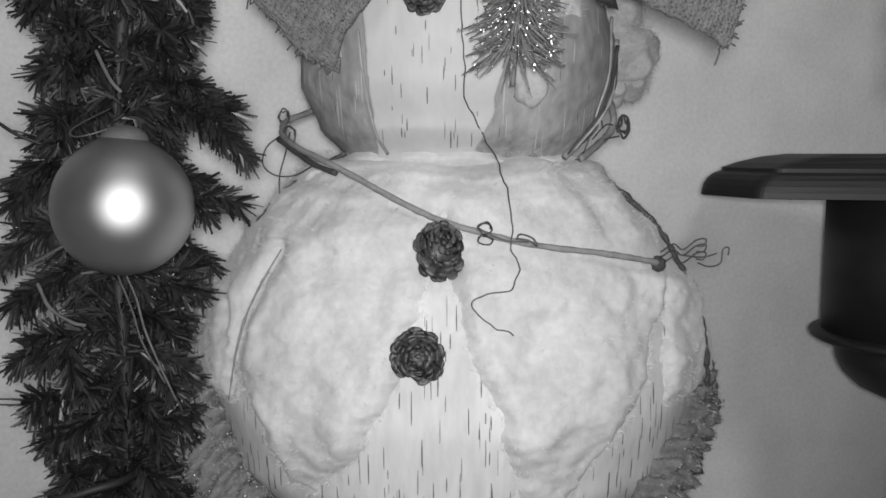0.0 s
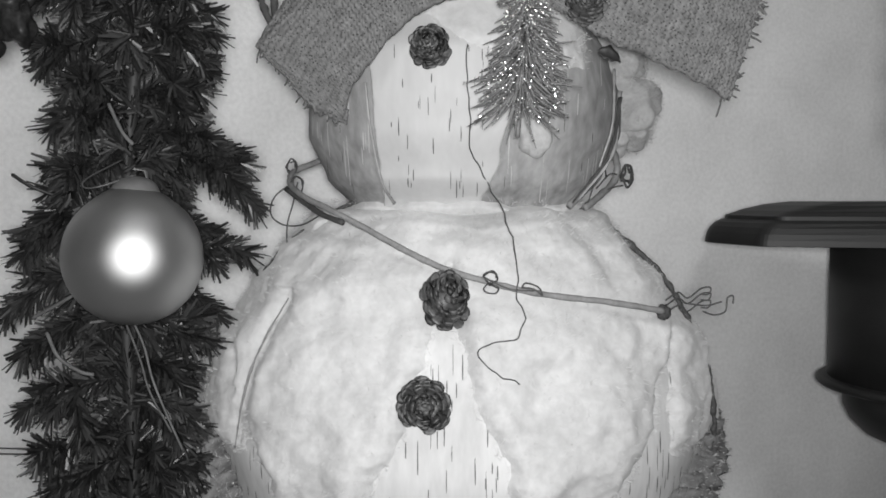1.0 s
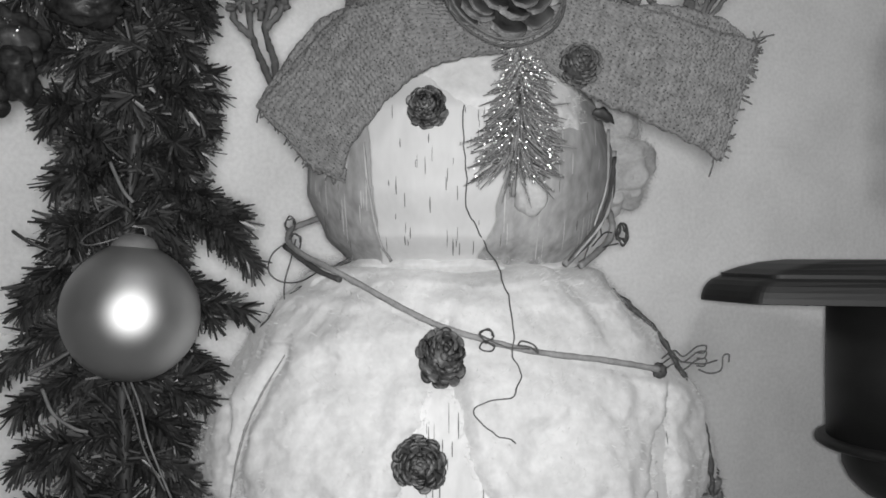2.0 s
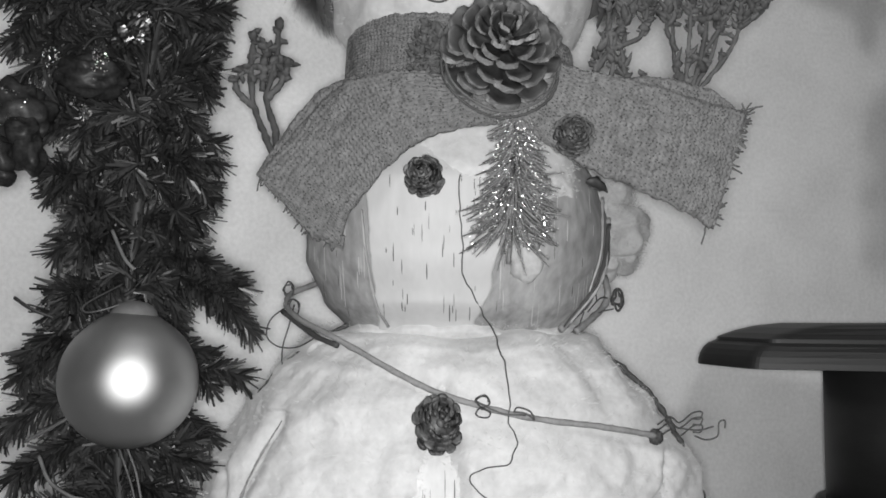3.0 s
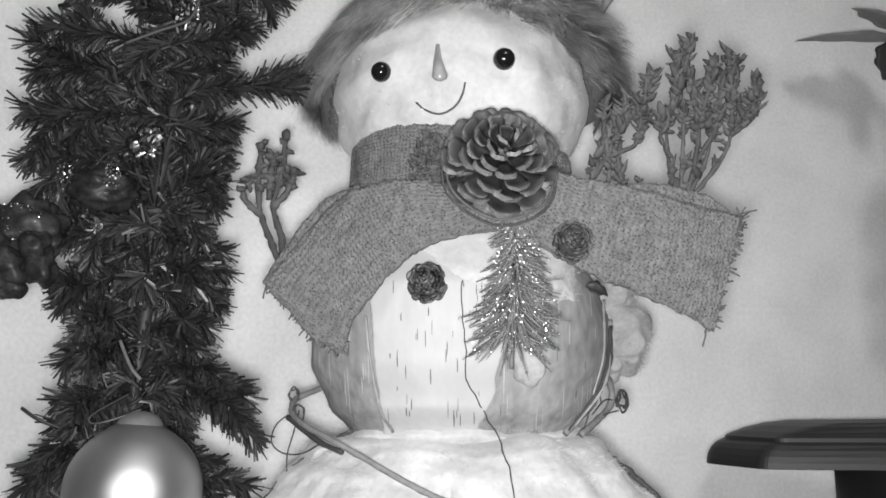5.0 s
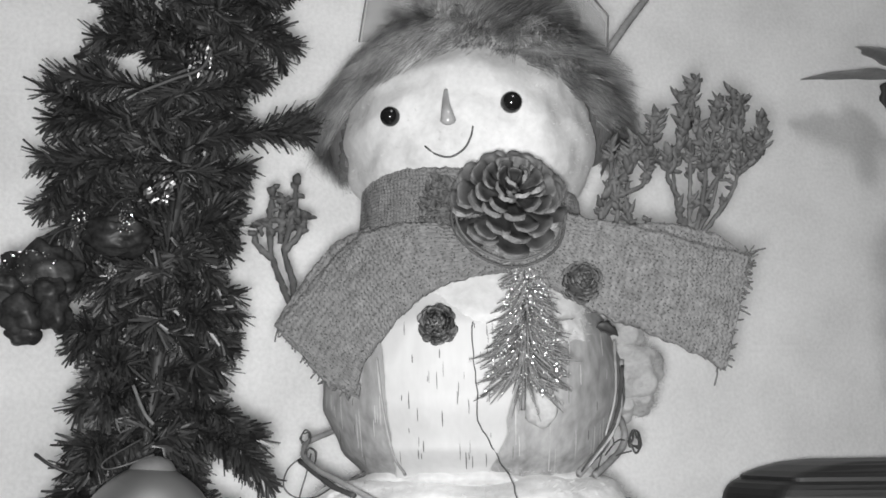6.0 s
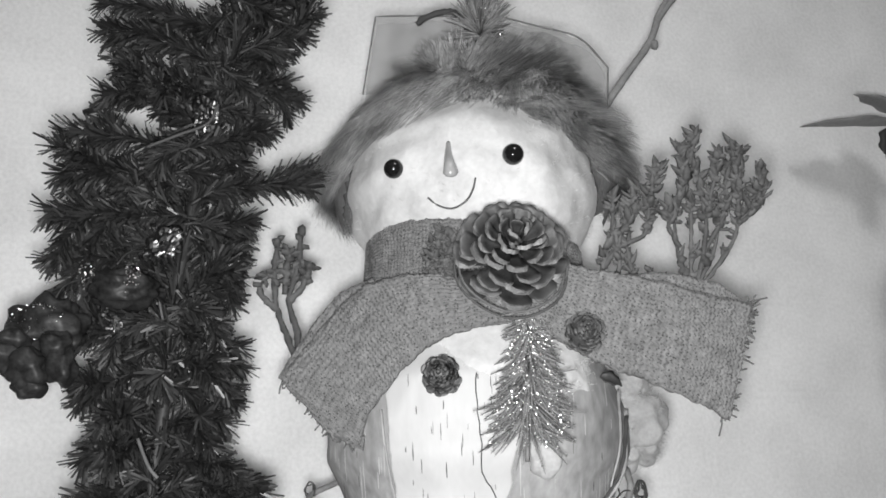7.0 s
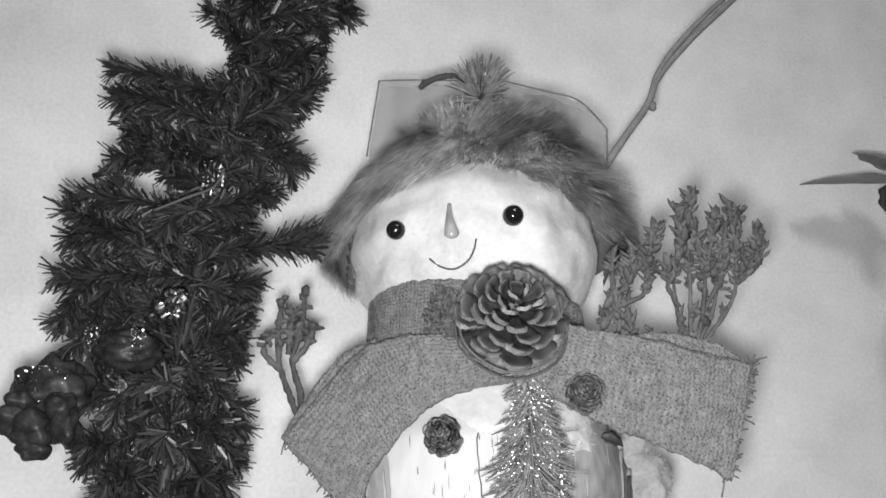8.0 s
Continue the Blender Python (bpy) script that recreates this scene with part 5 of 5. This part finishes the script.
# branches that stand out from the column: tip and height on the trunk
for tip, z in (((-0.196, 0.455, 0.446), 0.43), ((-0.190, 0.450, 0.424), 0.41), ((-0.186, 0.450, 0.436), 0.43), ((-0.212, 0.455, 0.490), 0.470), ((-0.206, 0.450, 0.470), 0.45), ((-0.090, 0.465, 0.470), 0.44), ((-0.096, 0.470, 0.500), 0.475), ((-0.104, 0.472, 0.440), 0.42),
               ((-0.088, 0.478, 0.374), 0.362), ((-0.119, 0.462, 0.350), 0.33), ((-0.112, 0.462, 0.405), 0.39), ((-0.220, 0.440, 0.374), 0.375), ((-0.215, 0.436, 0.345), 0.35), ((-0.209, 0.45, 0.400), 0.39),
               ((-0.216, 0.430, 0.322), 0.32), ((-0.126, 0.456, 0.318), 0.30), ((-0.134, 0.452, 0.290), 0.28), ((-0.138, 0.452, 0.262), 0.26),
               ((-0.104, 0.432, 0.186), 0.205), ((-0.106, 0.438, 0.202), 0.215), ((-0.130, 0.445, 0.222), 0.235), ((-0.116, 0.440, 0.150), 0.17), ((-0.181, 0.440, 0.214), 0.22), ((-0.185, 0.436, 0.232), 0.24), ((-0.185, 0.436, 0.185), 0.20),
               ((-0.206, 0.437, 0.166), 0.18), ((-0.205, 0.437, 0.160), 0.165), ((-0.185, 0.437, 0.192), 0.20), ((-0.184, 0.437, 0.218), 0.22), ((-0.193, 0.440, 0.250), 0.26), ((-0.209, 0.440, 0.280), 0.28),
               ((-0.134, 0.450, 0.108), 0.115), ((-0.138, 0.452, 0.085), 0.09), ((-0.140, 0.450, 0.060), 0.07), ((-0.200, 0.438, 0.075), 0.085), ((-0.199, 0.436, 0.050), 0.06), ((-0.206, 0.440, 0.105), 0.12), ((-0.216, 0.446, 0.130), 0.14),
               ((-0.194, 0.440, 0.030), 0.04), ((-0.146, 0.450, 0.030), 0.04), ((-0.150, 0.445, 0.005), 0.015), ((-0.195, 0.440, 0.005), 0.012), ((-0.170, 0.430, -0.005), 0.010),
               ((-0.077, 0.470, 0.560), 0.545), ((-0.073, 0.470, 0.535), 0.53), ((-0.075, 0.470, 0.580), 0.565), ((-0.090, 0.465, 0.525), 0.51), ((-0.120, 0.440, 0.540), 0.52), ((-0.084, 0.470, 0.555), 0.54), ((-0.128, 0.46, 0.575), 0.56), ((-0.080, 0.47, 0.590), 0.57), ((-0.150, 0.45, 0.525), 0.50)):
    branch(trunk_at(z), tip)
# shorter growth that mats the column, lying mostly across it
for k in range(230):
    z = -0.01 + 0.65 * k / 230 + rng.uniform(-0.006, 0.006)
    b = trunk_at(z)
    side = -1 if k % 2 else 1
    fore = rng.uniform(-0.030, 0.034)
    l = rng.uniform(0.014, 0.034) * (1.25 if side < 0 and 0.28 < z < 0.40 else 0.95 if side < 0 and 0.10 < z < 0.27 else 0.95 if side > 0 and 0.19 < z < 0.30 else 1.0)
    start = b + Vector((rng.uniform(-0.012, 0.012), -fore * 0.8, 0))
    branch(start, start + Vector((side * l, rng.uniform(-0.003, 0.008), rng.uniform(-0.020, 0.016))), 0.003, 0.001, 0.0125, 4400, 2)
# a fuller tier beside the lower ornaments
for k in range(44):
    z = 0.315 + 0.085 * k / 44
    start = trunk_at(z) + Vector((rng.uniform(-0.048, -0.008), rng.uniform(-0.022, 0.010), rng.uniform(-0.006, 0.006)))
    branch(start, start + Vector((-rng.uniform(0.008, 0.020), rng.uniform(-0.003, 0.008), rng.uniform(-0.014, 0.012))), 0.003, 0.001, 0.0120, 4400, 2)
nd = mesh_part("needles", needle_v, needle_f, NEEDLE, tree, "dark glossy plastic needles")
nd["kind"] = "stuff"
for a, b in (((-0.150, 0.476, 0.446), (-0.229, 0.480, 0.4285)),):
    bm = bmesh.new()
    tube(bm, [Vector(a), Vector(a).lerp(Vector(b), 0.5) + Vector((0, 0, 0.002)), Vector(b)], 0.0020, 7)
    part("bare_branch", bm, STEM, tree)

# ---------------------------------------------------------------- ornaments on the tree
bauble = thing("bauble", (-0.1445, 0.405, 0.1545), "satin grey round glass bauble hanging on the tree", "bauble")
bm = bmesh.new()
bmesh.ops.create_uvsphere(bm, u_segments=64, v_segments=40, radius=0.0312, matrix=Matrix.Translation((-0.1445, 0.405, 0.1545)))
for v in bm.verts:
    h = v.co.z - 0.1545
    if h > 0.024:
        k = (h - 0.024) / 0.0078
        v.co.z += 0.0022 * k * k
part("ball", bm, BALL, bauble)
bm = bmesh.new()
tube(bm, [Vector((-0.1435, 0.406, 0.1815 + 0.0014 * k)) for k in range(8)], lambda t: 0.0120 - 0.0035 * t - 0.0060 * t ** 6, 28)
part("cap", bm, BALL_NECK, bauble, "dull metal neck")
bm = bmesh.new()
tube(bm, curve_points([(-0.1425, 0.405, 0.192), (-0.155, 0.398, 0.187), (-0.163, 0.398, 0.186), (-0.164, 0.402, 0.190), (-0.155, 0.425, 0.200)], 8), 0.0005, 5)
part("hook", bm, WIRE, bauble)

lobed = thing("lobed_ornament", (-0.210, 0.420, 0.275), "dark glossy lobed ornament with glitter hanging on the tree", "ornament")
bm = bmesh.new()
blob(bm, (-0.213, 0.424, 0.283), (0.0195, 0.013, 0.0165), 4, 0.35, 130)
part("dome", bm, FOIL_DARK, lobed)
for c, r, k in (((-0.2250, 0.413, 0.266), 0.0085, 1.0), ((-0.2130, 0.409, 0.2600), 0.0088, 1.15), ((-0.1985, 0.414, 0.2610), 0.0074, 1.25), ((-0.2130, 0.412, 0.2520), 0.0072, 1.0), ((-0.2020, 0.414, 0.272), 0.0080, 1.0), ((-0.2215, 0.411, 0.276), 0.0075, 0.9)):
    bm = bmesh.new()
    blob(bm, c, (r, r, r * k), 4, 0.45, 70)
    part("lobe", bm, FOIL_DARK, lobed)
rng2 = random.Random(95)
spots = []
for _ in range(70):
    a = rng2.uniform(0, 6.283)
    spots.append(Vector((-0.213 + 0.016 * math.cos(a) * rng2.random() ** 0.5, 0.4105, 0.284 + 0.009 * math.sin(a))))
sparkles("glitter", spots, 0.00045, lobed, 96)
bm = bmesh.new()
tube(bm, curve_points([(-0.211, 0.424, 0.296), (-0.206, 0.430, 0.308), (-0.190, 0.450, 0.318)], 6), 0.0007, 5)
part("hook", bm, STEM, lobed)

bell = thing("bell_ornament", (-0.1805, 0.425, 0.307), "dark glossy bell ornament with glittered ends among the needles", "ornament")
bm = bmesh.new()
blob(bm, (-0.1805, 0.440, 0.306), (0.0175, 0.013, 0.0110), 4, 0.30, 140)
part("shell", bm, FOIL_DARK, bell)
bell_rng = random.Random(97)
spots = []
for _ in range(95):
    end = bell_rng.choice((-1, 1, 1))
    spots.append(Vector((-0.1805 + end * bell_rng.uniform(0.008, 0.0165), 0.4185 + bell_rng.uniform(0, 0.003), 0.3105 + bell_rng.gauss(0, 0.0035))))
sparkles("glitter", spots, 0.00050, bell, 98)
bm = bmesh.new()
tube(bm, curve_points([(-0.180, 0.428, 0.317), (-0.176, 0.434, 0.325), (-0.168, 0.450, 0.330)], 6), 0.0007, 5)
part("hook", bm, STEM, bell)

for c, size, seed in (((-0.157, 0.432, 0.329), 0.0075, 1), ((-0.142, 0.446, 0.411), 0.0075, 4), ((-0.178, 0.428, 0.285), 0.0030, 7)):
    bm = bmesh.new()
    rr = random.Random(seed)
    blob(bm, (0, 0, 0), (size * 1.4, size * 0.6, size * rr.uniform(0.9, 1.3)), 4)
    for v in bm.verts:
        v.co *= 1 + 0.35 * noise.noise(v.co * 260 + Vector((seed, 0, 0))) + rr.uniform(-0.14, 0.14)
    bm.transform(Matrix.Translation(c) @ Matrix.Rotation(rr.uniform(0, 3), 4, "Y"))
    tagged(part("foil_ornament", bm, FOIL, None, smooth=False), "crumpled silver foil ornament among the needles", "ornament", "foil ornaments")


def cord(points, r=0.0007, mat=HEATHER):
    bm = bmesh.new()
    tube(bm, curve_points(points, 8), r, 5)
    return tagged(part("light_cord", bm, mat, None), "thin twisted cord looped among the tree needles", "cord", "cords on the tree")


cord([(-0.150, 0.415, 0.126), (-0.143, 0.412, 0.112), (-0.140, 0.414, 0.096), (-0.134, 0.416, 0.078), (-0.128, 0.420, 0.060)], 0.0006)
cord([(-0.154, 0.415, 0.127), (-0.145, 0.412, 0.106), (-0.141, 0.413, 0.090), (-0.132, 0.416, 0.070)], 0.0005)
cord([(-0.193, 0.422, 0.117), (-0.186, 0.418, 0.106), (-0.176, 0.418, 0.099), (-0.170, 0.420, 0.097)], 0.0010)
cord([(-0.199, 0.420, 0.124), (-0.187, 0.416, 0.130), (-0.176, 0.414, 0.136)], 0.0009)
cord([(-0.218, 0.430, -0.035), (-0.198, 0.430, 0.002), (-0.180, 0.430, 0.010), (-0.165, 0.440, 0.012), (-0.160, 0.465, 0.010)], 0.0024, STEM)
cord([(-0.2150, 0.438, 0.193), (-0.205, 0.437, 0.187), (-0.190, 0.445, 0.180)], 0.0010, STEM)
cord([(-0.158, 0.415, 0.225), (-0.151, 0.412, 0.212), (-0.146, 0.412, 0.206)], 0.0010)
cord([(-0.165, 0.420, 0.380), (-0.150, 0.424, 0.388), (-0.135, 0.428, 0.396), (-0.130, 0.430, 0.408)], 0.0009, TWIG_DARK)
for z in (0.0505, 0.0475):
    cord([(-0.262, 0.462, z), (-0.235, 0.456, z + 0.0005), (-0.205, 0.450, z + 0.002)], 0.00045, STEM)
